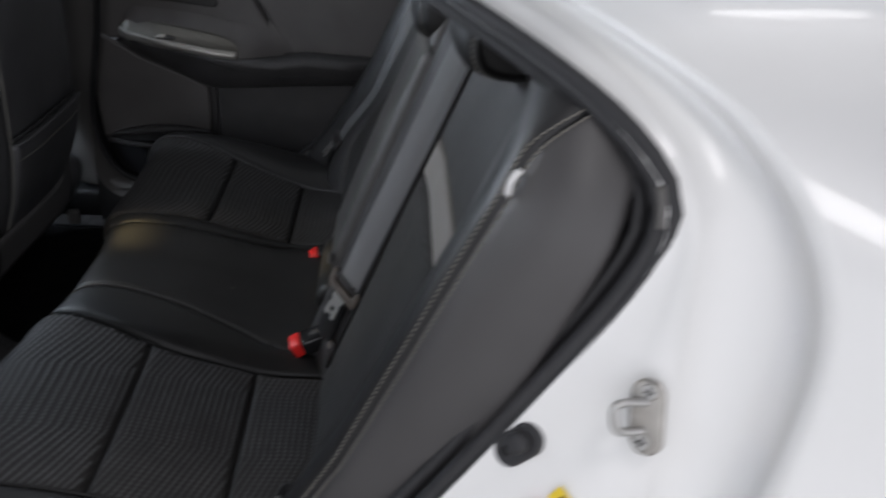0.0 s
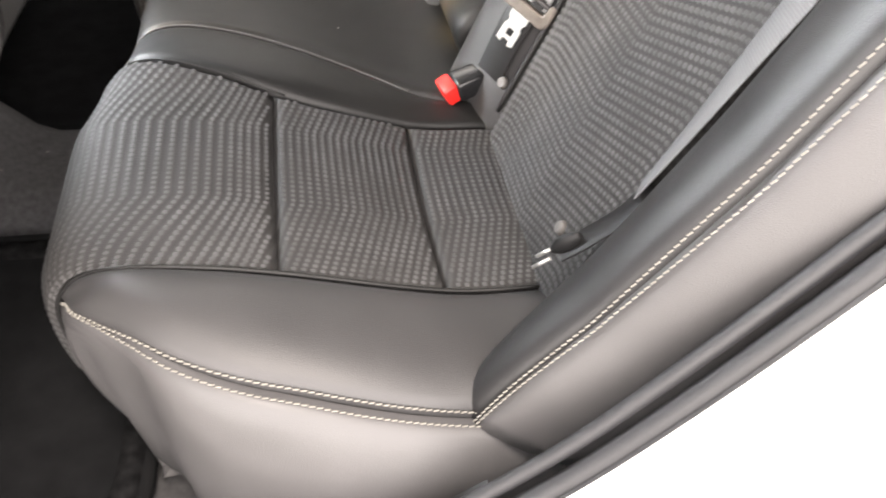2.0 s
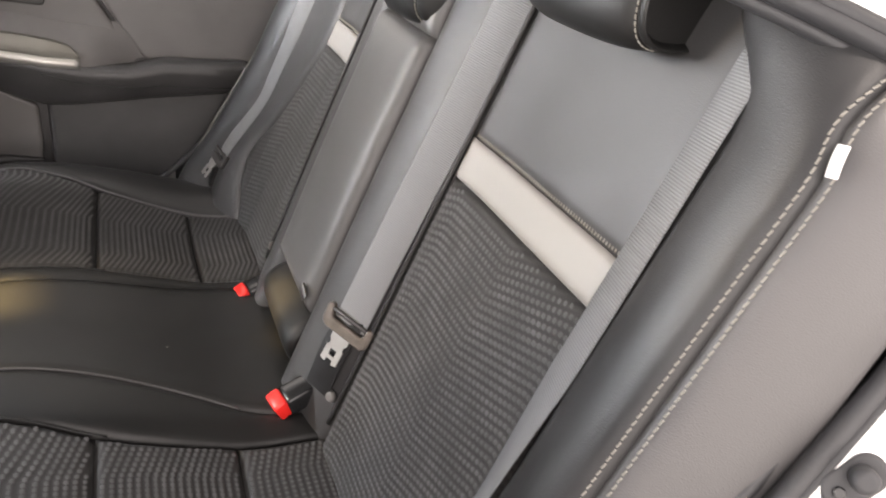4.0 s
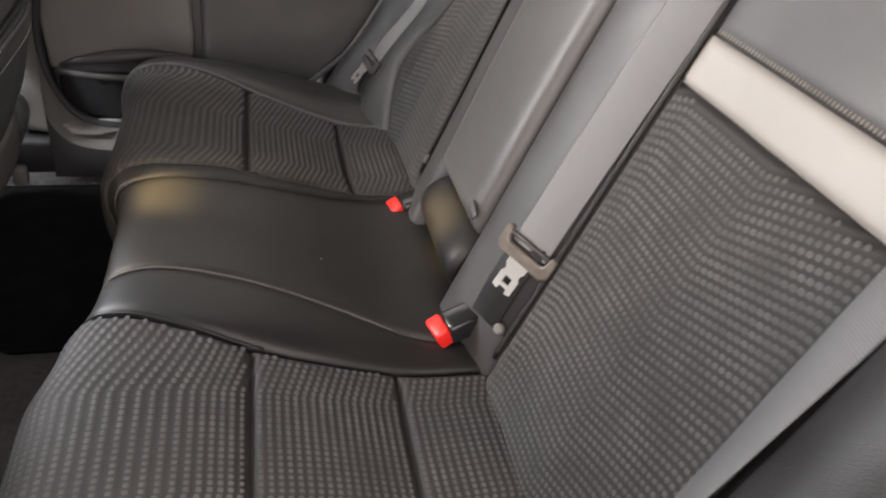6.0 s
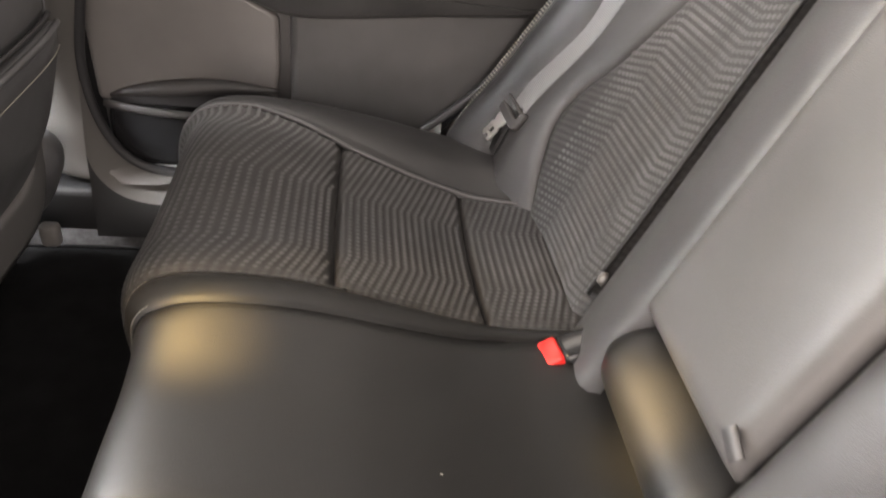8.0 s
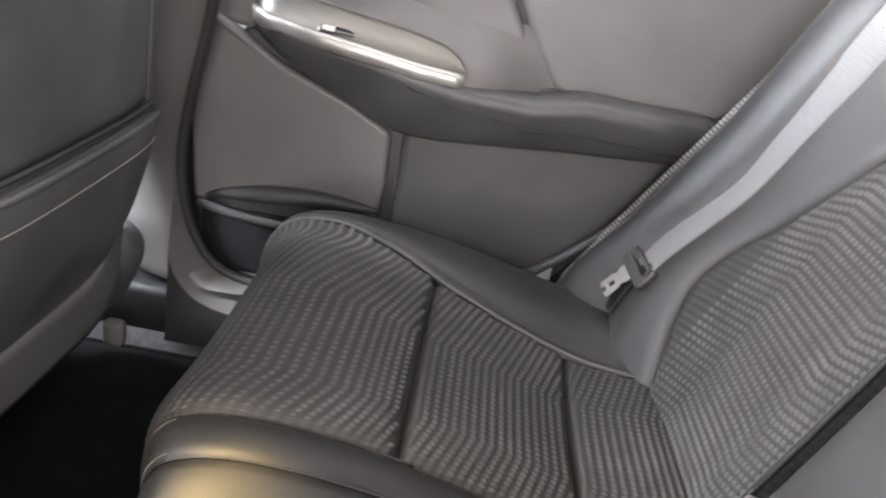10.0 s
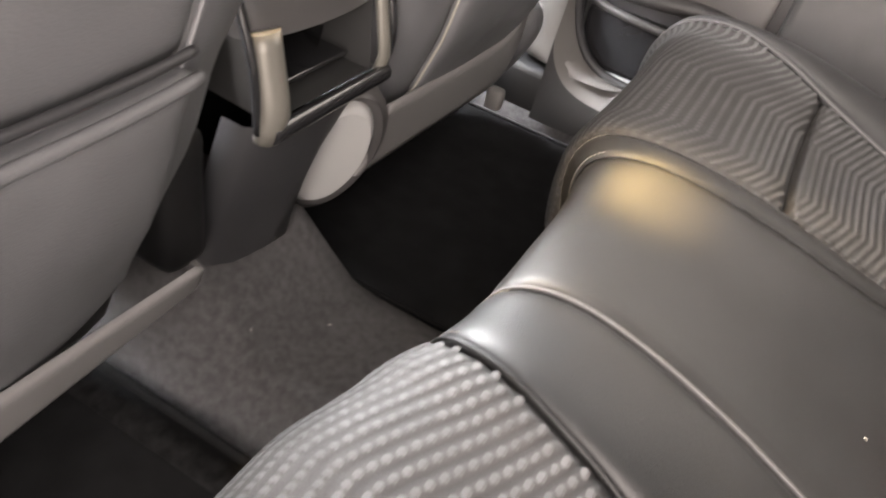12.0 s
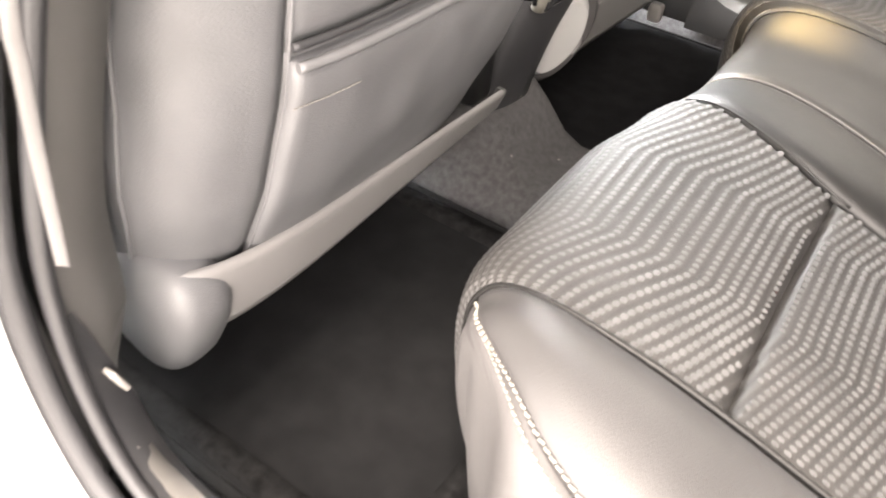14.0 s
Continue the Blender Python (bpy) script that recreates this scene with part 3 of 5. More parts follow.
# ---------------------------------------------------------------- rear backrests
BACK = spline([(-0.012, 0, 0.17), (0.012, 0, 0.25), (0.060, 0, 0.38), (0.113, 0, 0.525), (0.166, 0, 0.665), (0.213, 0, 0.79), (0.243, 0, 0.865), (0.268, 0, 0.905),
               (0.31, 0, 0.925), (0.38, 0, 0.925)], 200)
BACK_LEN = sum((b - a).length for a, b in zip(BACK, BACK[1:]))


def back_u(z):
    k = float(np.interp(z, [p.z for p in BACK[:170]], list(range(170))))
    return BACK_LEN * k / (len(BACK) - 1)


FORE = [(0, 0.046), (0.08, 0.046), (0.11, 0.040), (0.16, 0.026), (0.20, 0.012), (0.225, 0.003), (0.30, -0.002), (0.40, 0.000), (0.47, 0.012), (0.52, 0.026), (0.56, 0.030), (0.62, 0.020)]


def rest(u, v):
    p, d = along(BACK, BACK_LEN, u)
    n = Vector((-d.z, 0, d.x))
    fade = 1 - smooth01((p.z - 0.80) / 0.12) * 0.5
    low = lerp_table([(0.28, 0.035), (0.36, 0.025), (0.45, 0.012), (0.60, 0.0)], p.z) * smooth01((abs(v) - 0.43) / 0.12)
    fore = lerp_table(FORE, abs(v))
    if v > 0.50:
        low *= 1 - 0.3 * smooth01((v - 0.50) / 0.05)
    if v < -0.40:
        fore, low = fore * 0.25, low * 0.2
    if abs(v) > 0.40:
        fore *= 1 - 0.75 * smooth01((p.z - 0.30) / 0.18)
    q = p + n * (fore * fade + low)
    q.y = v
    return q


BS = 1.0 if normal_of(rest, back_u(0.5), -0.3).x < 0 else -1.0
V_IN, V_FAB = 0.098, 0.228


def face_normal(u, v):
    return normal_of(rest, u, v) * BS


def backrest(sgn, label):
    lo = lambda a, b: (min(sgn * a, sgn * b), max(sgn * a, sgn * b))
    ub, w0, w1, top = back_u(0.20), back_u(0.621), back_u(0.667), back_u(0.92)
    ob = panel("backrest", rest, ub, top, *lo(V_IN, V_FAB), LIT_LEATHER, bench_set, label, puff=0.016, edge=0.055, nu=40, nv=20, sign=BS)
    edge_of = (lambda u: 0.548) if sgn < 0 else (lambda u: smooth_table([(ub, 0.44), (back_u(0.285), 0.475), (back_u(0.378), 0.505), (back_u(0.49), 0.455), (back_u(0.61), 0.385), (top, 0.375)], u))
    if sgn < 0:
        panel("outer_wing", rest, ub, top, -0.62, -0.548, LIT_LEATHER, ob, puff=0.003, edge=0.008, nu=40, nv=6, sign=BS)
    else:
        panel("outer_wing", rest, ub, top, edge_of, 0.60, LIT_LEATHER, ob, puff=0.006, edge=0.014, nu=40, nv=14, sign=BS)
    span = (-0.548, -V_FAB) if sgn < 0 else (V_FAB, edge_of)
    panel("cloth_panel", rest, ub, w0, *span, CLOTH, ob, "dark woven cloth with rows of pale tufts", puff=0.007, edge=0.018, nu=40, nv=34, sign=BS, tufts=0.0 if sgn < 0 else 0.085)
    panel("accent_strip", rest, w0, w1, *span, ACCENT, ob, "off-white leather accent strip", puff=0.003, edge=0.006, nu=8, nv=30, sign=BS, rim=0.006)
    panel("upper_panel", rest, w1, top, *span, LIT_LEATHER, ob, "smooth black leather upper panel", puff=0.006, edge=0.016, nu=30, nv=30, sign=BS)
    vs = [sgn * (V_FAB + 0.01 + ((0.53 if sgn < 0 else 0.375) - V_FAB) * i / 60) for i in range(61)]
    stitches("stitching", [rest(w1 + 0.007, v) for v in vs], [face_normal(w1 + 0.007, v) for v in vs], ob, pitch=0.0046, size=(0.0017, 0.0075, 0.0010), lift=-0.002)
    part("piping", tube([rest(u, sgn * V_FAB) + face_normal(u, sgn * V_FAB) * 0.001 for u in [back_u(0.27) + (top - 0.03 - back_u(0.27)) * i / 50 for i in range(51)]], 0.0036, 8), LEATHER, ob)
    # round covers of the child seat anchors at the foot
    for v, z in ((0.212, 0.300), (0.472, 0.292))[:2 if sgn < 0 else 1]:
        c, n = rest(back_u(z), sgn * v), face_normal(back_u(z), sgn * v)
        bm = bmesh.new()
        bmesh.ops.create_cone(bm, cap_ends=True, segments=20, radius1=0.0085, radius2=0.0060, depth=0.006)
        bmesh.ops.transform(bm, matrix=Matrix.Translation(c + n * 0.003) @ n.to_track_quat("Z", "Y").to_matrix().to_4x4(), verts=bm.verts)
        part("anchor_button", bm, PLASTIC_GREY, ob, "small round grey anchor button")
    return ob


backrest(-1, "black leather rear backrest with cloth insert and off-white strip")
backrest(1, "black rear backrest with bluish dotted cloth and off-white strip")

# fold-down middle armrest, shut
# lighter tone stands in for the sheen on the armrest
arm = panel("armrest", rest, back_u(0.348), back_u(0.735), -V_IN + 0.003, V_IN - 0.003, BRIGHT_LEATHER, bench_set, "folded leather middle armrest", puff=0.012, edge=0.024, nu=36, nv=18, sign=BS, crown=0.006)
panel("top_pad", rest, back_u(0.735), back_u(0.92), -V_IN, V_IN, BRIGHT_LEATHER, arm, puff=0.008, edge=0.018, nu=16, nv=14, sign=BS)


def hollow(u, v):
    z = rest(u, v).z
    return rest(u, v) - face_normal(u, v) * (0.040 - 0.040 * max(0.0, math.sin(math.pi * min(max((z - 0.270) / 0.088, 0.0), 1.0))) ** 0.7)


panel("foot_panel", hollow, back_u(0.20), back_u(0.358), -V_IN, V_IN, LEATHER, arm, puff=0.004, edge=0.012, nu=40, nv=14, sign=BS)
c, n = rest(back_u(0.367), -0.082), face_normal(back_u(0.367), -0.082)
part("pull_strap", strap([c + n * 0.001 + Vector((0, -0.012 + 0.004 * i, 0.002 * i)) for i in range(6)], [n] * 6, 0.013, 0.0025), LIT_LEATHER, arm, "small grey pull strap")


# side bolsters beside the backrests
def make_side(sgn):
    ridge = [(0.17, 0.125), (0.26, 0.104), (0.34, 0.080), (0.50, 0.052), (0.70, 0.040), (0.85, 0.030), (0.93, 0.012)]
    section = [(0.556, -0.30), (0.563, 0.22), (0.580, 0.64), (0.610, 0.92), (0.635, 1.0), (0.655, 0.95), (0.676, 0.70), (0.694, 0.30), (0.708, -0.25), (0.718, -1.2)]
    sec = spline([(a, 0, b * 0.1) for a, b in section], 100)
    length = sum((b - a).length for a, b in zip(sec, sec[1:]))

    def fn(u, v):
        p, d = along(BACK, BACK_LEN, u)
        q, _ = along(sec, length, v)
        n = Vector((-d.z, 0, d.x))
        h = lerp_table(ridge, p.z)
        k = q.z * 10
        off = k * h if k > 0 else k * 0.035
        top = smooth01((p.z - 0.76) / 0.14)
        pos = p + n * off
        pos.y = sgn * (q.x - 0.085 * top * top)
        return pos

    return fn, length


for sgn in (-1, 1):
    fn, length = make_side(sgn)
    ss = 1.0 if normal_of(fn, back_u(0.5), length * 0.45).x < 0 else -1.0
    ob = thing("side_bolster", "black leather side bolster with pale double stitching" if sgn < 0 else "black leather side bolster beside the closed door, pale stitched edge",
               "seat bolster", group="seat side bolsters", at=(0.0, sgn * 0.63, 0.24))
    mid0 = length * 0.47
    gap = lambda u: lerp_table([(back_u(0.22), 0.0016), (back_u(0.30), 0.0026), (back_u(0.36), 0.0036), (back_u(0.46), 0.0066), (back_u(0.56), 0.009), (back_u(0.88), 0.009)], u)
    mid = lambda u: mid0 - 0.009 + gap(u) + length * 0.36 * smooth01((u - back_u(0.80)) / 0.10) ** 1.5
    panel("front_panel", fn, back_u(0.21), back_u(0.885), 0.0, mid, HALF_LIT_LEATHER, ob, puff=0.004, edge=0.010, nu=40, nv=16, sign=ss)
    panel("outer_panel", fn, back_u(0.21), back_u(0.885), mid, length, LEATHER_GREY, ob, puff=0.004, edge=0.010, nu=40, nv=16, sign=ss, label="dark grey leather outer panel")
    for side in (-1, 1):
        us = [back_u(0.215) + (back_u(0.868) - back_u(0.215)) * i / 150 for i in range(151)]
        stitches("stitching", [fn(u, mid(u) + side * gap(u)) for u in us], [normal_of(fn, u, mid(u) + side * gap(u)) * ss for u in us], ob, lift=-0.0006, pitch=0.0064, size=(0.0052, 0.0015, 0.0010), slant=0.18)
    if sgn < 0:
        u = back_u(0.80)
        c, n = fn(u, mid(u) + 0.006), normal_of(fn, u, mid(u) + 0.006) * ss
        along_d = (fn(u + 0.01, mid(u)) - fn(u - 0.01, mid(u))).normalized()
        path = [c + along_d * (0.020 * (i / 6 - 0.5)) + n * (0.001 + 0.003 * math.sin(math.pi * i / 6)) for i in range(7)]
        part("sewn_tag", strap(path, [n] * 7, 0.0075, 0.0012), TAG, ob, "small white sewn tag")


    if sgn > 0:
        # welted outer edge beside the shut door, with a ladder of pale stitches
        ridge_line = spline([(-0.084, 0.698, 0.238), (-0.014, 0.696, 0.364), (0.054, 0.693, 0.480), (0.114, 0.685, 0.590), (0.150, 0.675, 0.660)], 110)
        part("welt", tube(ridge_line, 0.0075, 10), LIT_LEATHER, ob)
        stitches("welt_stitching", [p + Vector((-0.0062, -0.0040, 0.0030)) for p in ridge_line], [Vector((-0.75, -0.5, 0.4))] * 111, ob, pitch=0.0056, size=(0.0026, 0.0080, 0.0016), mat=SEAM)


# ---------------------------------------------------------------- headrests
def headrest(y, width, z0, label, proud):
    u = back_u(0.90)
    base = rest(u, y)
    c = Vector((0.268 - proud, y, z0))
    ob = thing("headrest", label, "headrest", group="rear headrests", at=(base.x, y, 0.90))

    def fn(a, b):
        # a runs round the side view, b across
        w = abs(2 * b / width)
        s = 1 - 0.16 * w ** 4
        ca, sa = math.cos(a), math.sin(a)
        ex = 0.060 * math.copysign(abs(ca) ** 0.7, ca) * s
        ez = 0.100 * math.copysign(abs(sa) ** 0.7, sa) * s
        return c + Vector((ex + 0.30 * ez - 0.018 * (1 - w * w), b, ez + 0.095))

    hs = 1.0 if normal_of(fn, math.pi, 0.0).x < 0 else -1.0
    cut = width / 2 - 0.030
    for name, b0, b1 in (("middle_pad", -cut, cut), ("end_pad", -width / 2, -cut), ("end_pad", cut, width / 2)):
        rows = []
        for i in range(41):
            row = []
            for j in range(-1, 14):
                t = min(max(j / 12, 0), 1)
                b = b0 + (b1 - b0) * t
                d = min(abs(b - b0), abs(b1 - b)) / 0.010
                outer = abs(abs(b) - width / 2)
                h = 0.004 * (math.sqrt(max(0, 1 - (1 - min(d, 1)) ** 2)) - 1)
                k = 1.0 if outer > 0.022 else math.sqrt(max(0.05, 1 - (1 - outer / 0.022) ** 2))
                p = fn(2 * math.pi * i / 40, b)
                mid = Vector((c.x, b, c.z + 0.095))
                row.append(mid + (p - mid) * k + normal_of(fn, 2 * math.pi * i / 40, b) * h * hs)
            rows.append(row)
        bm = grid_bm(rows)
        bmesh.ops.remove_doubles(bm, verts=bm.verts, dist=1e-5)
        bmesh.ops.holes_fill(bm, edges=[e for e in bm.edges if e.is_boundary], sides=0)
        part(name, bm, LEATHER, ob)
    for s in (-1, 1):
        b = s * cut
        ring = [fn(math.pi * (0.55 + 0.9 * i / 60), b) for i in range(61)]
        nn = [normal_of(fn, math.pi * (0.55 + 0.9 * i / 60), b) * hs for i in range(61)]
        stitches("stitching", ring, nn, ob, pitch=0.0055, lift=-0.001)
        part("post", tube([(c.x + 0.02, y + s * 0.045, 0.90), (c.x + 0.03, y + s * 0.045, z0 + 0.04)], 0.005, 10), STEEL, ob)
    return ob


headrest(-0.368, 0.25, 0.824, "black leather outer headrest with pale stitched edges", 0.02)
headrest(0.368, 0.25, 0.824, "black leather outer headrest with pale stitched edges", 0.02)
headrest(0.0, 0.20, 0.757, "small black leather middle headrest", 0.05)


# ---------------------------------------------------------------- seat belts
def latch(parent, c, down, n, frame_mat, frame_label):
    """Belt tongue at the end of a strap: plastic frame and steel plate."""
    s = down.cross(n).normalized()
    m = Matrix((( *s, ), ( *(-down), ), ( *n, ))).transposed().to_4x4()
    m.translation = c
    frame_line = [(-0.0375, 0.019), (-0.0375, -0.006), (-0.031, -0.0135), (0.031, -0.0135), (0.0375, -0.006), (0.0375, 0.019), (0.0285, 0.019), (0.0255, 0.002), (-0.0255, 0.002), (-0.0285, 0.019)]
    part("tongue_frame", plate(frame_line, 0.009, m @ Matrix.Translation((0, 0, 0.001)), 0.003, 3, 0.005), frame_mat, parent, frame_label)
    part("tongue_bar", tube([m @ Vector((-0.030, 0.013, 0.0060)), m @ Vector((0.030, 0.013, 0.0060))], 0.0028, 8), PLASTIC, parent)
    bm = bmesh.new()
    lay = [(-0.0140, -0.008), (0.0140, -0.008), (0.0135, -0.020), (0.0105, -0.024), (0.0105, -0.028), (0.0130, -0.031), (0.0130, -0.051), (0.0060, -0.053), (0.0045, -0.047), (-0.0045, -0.047), (-0.0060, -0.053), (-0.0130, -0.051), (-0.0130, -0.031),
           (-0.0105, -0.028), (-0.0105, -0.024), (-0.0135, -0.020)]
    hole = [(-0.0048, -0.033), (0.0048, -0.033), (0.0048, -0.042), (-0.0048, -0.042)]
    out = [bm.verts.new((a, b, 0)) for a, b in lay]
    inn = [bm.verts.new((a, b, 0)) for a, b in hole]
    es = [bm.edges.new((out[i], out[(i + 1) % len(out)])) for i in range(len(out))] + [bm.edges.new((inn[i], inn[(i + 1) % 4])) for i in range(4)]
    bmesh.ops.triangle_fill(bm, use_beauty=True, use_dissolve=False, edges=es)
    ext = bmesh.ops.extrude_face_region(bm, geom=bm.faces[:])
    bmesh.ops.translate(bm, vec=(0, 0, 0.0022), verts=[e for e in ext["geom"] if isinstance(e, bmesh.types.BMVert)])
    bmesh.ops.transform(bm, matrix=m @ Matrix.Translation((0, 0, 0.006)) @ pose(0, 0, 0, -6, 0, 0), verts=bm.verts)
    part("latch_plate", bm, STEEL, parent, "bright steel latch plate", smooth=False)


def belt_on_back(name, label, y_top, y_bot, z_top, z_bot, lift, with_tongue, turn=0.0, twist=0.0, width=0.048):
    pts, ns = [], []
    for i in range(41):
        k = i / 40
        z, y = z_top + (z_bot - z_top) * k, y_top + (y_bot - y_top) * k
        p, n = rest(back_u(z), y), face_normal(back_u(z), y)
        n = (n + Vector((0, turn + twist * max(0.0, (k - 0.65) / 0.35), 0))).normalized()
        pts.append(p + n * lift)
        ns.append(n)
    # over the top of the backrest and into its guide on the rear shelf
    rise = spline([(0.400, y_top - 0.01, 0.938), (0.345, y_top - 0.005, 0.944), (0.300, y_top, 0.934), tuple(pts[0])], 12)[:-1]
    pts, ns = rise + pts, [Vector((-0.25 - 0.05 * i, 0, 1.0 - 0.05 * i)).normalized() for i in range(12)] + ns
    ob = thing(name, label, "seat belt", group="rear seat belts", at=tuple(pts[-1]))
    part("belt_guide", box(0.405, y_top - 0.01, 0.932, 0.060, 0.085, 0.030, 0.010, seg=3), PLASTIC, ob, "dark plastic belt guide")
    part("webbing", strap(pts, ns, width, 0.0016), WEB, ob, "grey ribbed webbing")
    if with_tongue:
        down = (pts[-1] - pts[-3]).normalized()
        latch(ob, pts[-1] + down * 0.004, down, ns[-1], *((WORN, "worn brownish plastic belt tongue") if y_bot < 0 else (PLASTIC, "black plastic belt tongue")))
        # the strap goes on behind the tongue
        lows = [(z_bot + 0.012 - 0.0125 * i, y_bot + (y_bot - y_top) / (z_bot - z_top) * (0.012 - 0.0125 * i)) for i in range(10 if y_bot < 0 else 7)]
        back = [rest(back_u(z), y) + face_normal(back_u(z), y) * (lift - 0.001 + 0.004 * min(i, 3) / 3 - 0.0012 * max(0, i - 5)) for i, (z, y) in enumerate(lows)]
        facing = [(face_normal(back_u(z), y) + Vector((0, turn * 0.7, 0))).normalized() for z, y in lows]
        part("lower_webbing", strap(back, facing, 0.042, 0.0016), BLACK_TRIM, ob, "black lower belt strap")
    return ob


belt_on_back("seat_belt", "grey middle seat belt with steel latch plate hanging on the backrest", -0.207, -0.193, 0.905, 0.396, 0.009, True, turn=-0.38)
near_belt = belt_on_back("seat_belt", "grey outer seat belt lying in the backrest crease", -0.553, -0.549, 0.905, 0.395, 0.012, False, turn=0.25, twist=0.5, width=0.041)
belt_on_back("seat_belt", "grey outer seat belt with tongue beside the closed door", 0.540, 0.576, 0.905, 0.312, 0.008, True, turn=-0.40)
# lower end of the near belt: a black strap, its sleeve and the forked steel plate in the crease
p0, n0 = rest(back_u(0.405), -0.551), face_normal(back_u(0.405), -0.551)
path = spline([p0 + n0 * 0.009, (0.036, -0.553, 0.384), (0.014, -0.546, 0.353), (-0.003, -0.539, 0.331)], 18)
part("lower_webbing", strap(path, [n0 + Vector((-0.1, 0.5, 0.3))] * 19, 0.036, 0.0022), BLACK_TRIM, near_belt, "black lower belt strap")
path = spline([(0.010, -0.546, 0.352), (0.001, -0.541, 0.338), (-0.008, -0.536, 0.325)], 10)
part("anchor_sleeve", tube([p + Vector((-0.006, 0, 0.004)) for p in path], [0.004 + 0.0055 * math.sin(math.pi * i / 10) for i in range(11)], 10, flat=0.6), BLACK_TRIM, near_belt, "dark plastic anchor sleeve")
for side in (-1, 1):
    part("anchor_prong", tube([(-0.012 + 0.003 * side, -0.533 + 0.005 * side, 0.322 + 0.002 * side), (-0.025 + 0.003 * side, -0.528 + 0.005 * side, 0.306 + 0.002 * side)], 0.0019, 8), STEEL, near_belt, "bright steel anchor prong")


def buckle(y, x, z, label, turn):
    ob = thing("belt_buckle", label, "belt buckle", group="seat belt buckles", at=(x, y, z))
    d = Matrix.Translation((x, y, z)) @ pose(0, 0, 0, 0, -16, turn) @ Matrix.Scale(1.12, 4)
    part("housing", box(0, 0, 0, 0.042, 0.034, 0.027, 0.006, d @ Matrix.Translation((0.012, 0, 0.002)), 3), GLOSS_BLACK, ob)
    part("release_button", box(0, 0, 0, 0.018, 0.030, 0.025, 0.0035, d @ Matrix.Translation((-0.0145, 0, 0.002)) @ pose(0, 0, 0, 0, -14, 0), 2), RED, ob, "bright red release button")
    part("stalk", tube(spline([d @ Vector((0.03, 0, 0)), d @ Vector((0.05, 0, -0.002)), d @ Vector((0.07, 0, -0.01))], 8), 0.009, 8, flat=1.3), PLASTIC, ob)
    rim = [d @ Vector((0.030 + 0.010 * math.cos(a), 0.022 * math.sin(a), -0.004)) for a in [math.pi * (-0.5 + i / 14) for i in range(15)]]
    part("sleeve_lip", tube(rim, 0.0022, 6), PLASTIC_GREY, ob)


buckle(-0.166, -0.021, 0.269, "black belt buckle with red button in the seat gap", 12)
buckle(0.150, -0.020, 0.250, "black belt buckle with red button in the seat gap", 8)

# ---------------------------------------------------------------- floor, tunnel and mats
def floor_z(x, y):
    hump = (0.048 + 0.085 * smooth01((-0.62 - x) / 0.10)) * (1 - smooth01((abs(y) - 0.075) / 0.07))
    rise = 0.055 * smooth01((abs(y) - 0.65) / 0.03)
    step = 0.20 * smooth01((x + 0.33) / 0.10) * (1 - smooth01((abs(y) - 0.63) / 0.03))
    return max(hump, rise, step) + 0.0 * x


xs = [-2.0, -1.6, -1.3] + [-1.1 + 0.03 * i for i in range(38)] + [0.1, 0.3, 0.9]
ys = [-0.70 + 0.02 * i for i in range(71)]
floor = part("floor", grid_bm([[Vector((x, y, floor_z(x, y))) for y in ys] for x in xs]), CARPET, None)
tagged(floor, "dark grey carpeted car floor with a tunnel hump", "floor", kind="structure")


def mat_thing(y0, y1, label, high=1.0):
    ob = thing("floor_mat", label, "floor mat", group="rear floor mats", at=(-0.7, (y0 + y1) / 2, 0.0))
    cx, cy, hx, hy = -0.69, (y0 + y1) / 2, 0.27, (y1 - y0) / 2
    rows = []
    n = 40
    for k, (g, z) in enumerate(((0.0, 0.004), (0.0, 0.020), (-0.004, 0.026), (-0.016, 0.027), (-0.03, 0.022), (-0.10, 0.018), (-0.19, 0.017))):
        row = []
        for i in range(n):
            a = 2 * math.pi * i / n
            ca, sa = math.cos(a), math.sin(a)
            sx, sy = math.copysign(abs(ca) ** 0.28, ca), math.copysign(abs(sa) ** 0.28, sa)
            row.append(Vector((cx + sx * max(hx + g, 0.004), cy + sy * max(hy + g, 0.004), 0.004 + (z - 0.004) * high)))
        rows.append(row)
    bm = grid_bm(rows, close=True)
    bmesh.ops.holes_fill(bm, edges=[e for e in bm.edges if e.is_boundary], sides=0)
    part("carpet_pad", bm, MAT_CLOTH, ob)
    edge = [Vector((cx + math.copysign(abs(math.cos(a)) ** 0.28, math.cos(a)) * (hx - 0.004), cy + math.copysign(abs(math.sin(a)) ** 0.28, math.sin(a)) * (hy + 0.003), 0.019))
            for a in [2 * math.pi * i / 60 for i in range(61)]]
    # binding nearly black: the shadow line beside the mat is in its colour
    part("bound_edge", tube([p - Vector((0, 0, 0.013 * (1 - high))) for p in edge], 0.0085 * high, 8, caps=False), MAT_EDGE_SHADE, ob, "black bound edge")
    ring = lambda g, z: [Vector((cx + math.copysign(abs(math.cos(a)) ** 0.28, math.cos(a)) * (hx + g), cy + math.copysign(abs(math.sin(a)) ** 0.28, math.sin(a)) * (hy + g), z * high + 0.004 * (1 - high)))
                         for a in [2 * math.pi * i / 60 for i in range(60)]]
    if high == 1.0:
        part("border_band", grid_bm([ring(-0.008, 0.024), ring(-0.011, 0.0300), ring(-0.034, 0.0285), ring(-0.038, 0.020)], close=True), MAT_BORDER, ob, "rubbed grey carpet border")
    return ob


mat_thing(-0.640, -0.150, "black carpet floor mat with a raised bound edge")
mat_thing(0.135, 0.650, "black carpet floor mat in deep shade", 0.4)

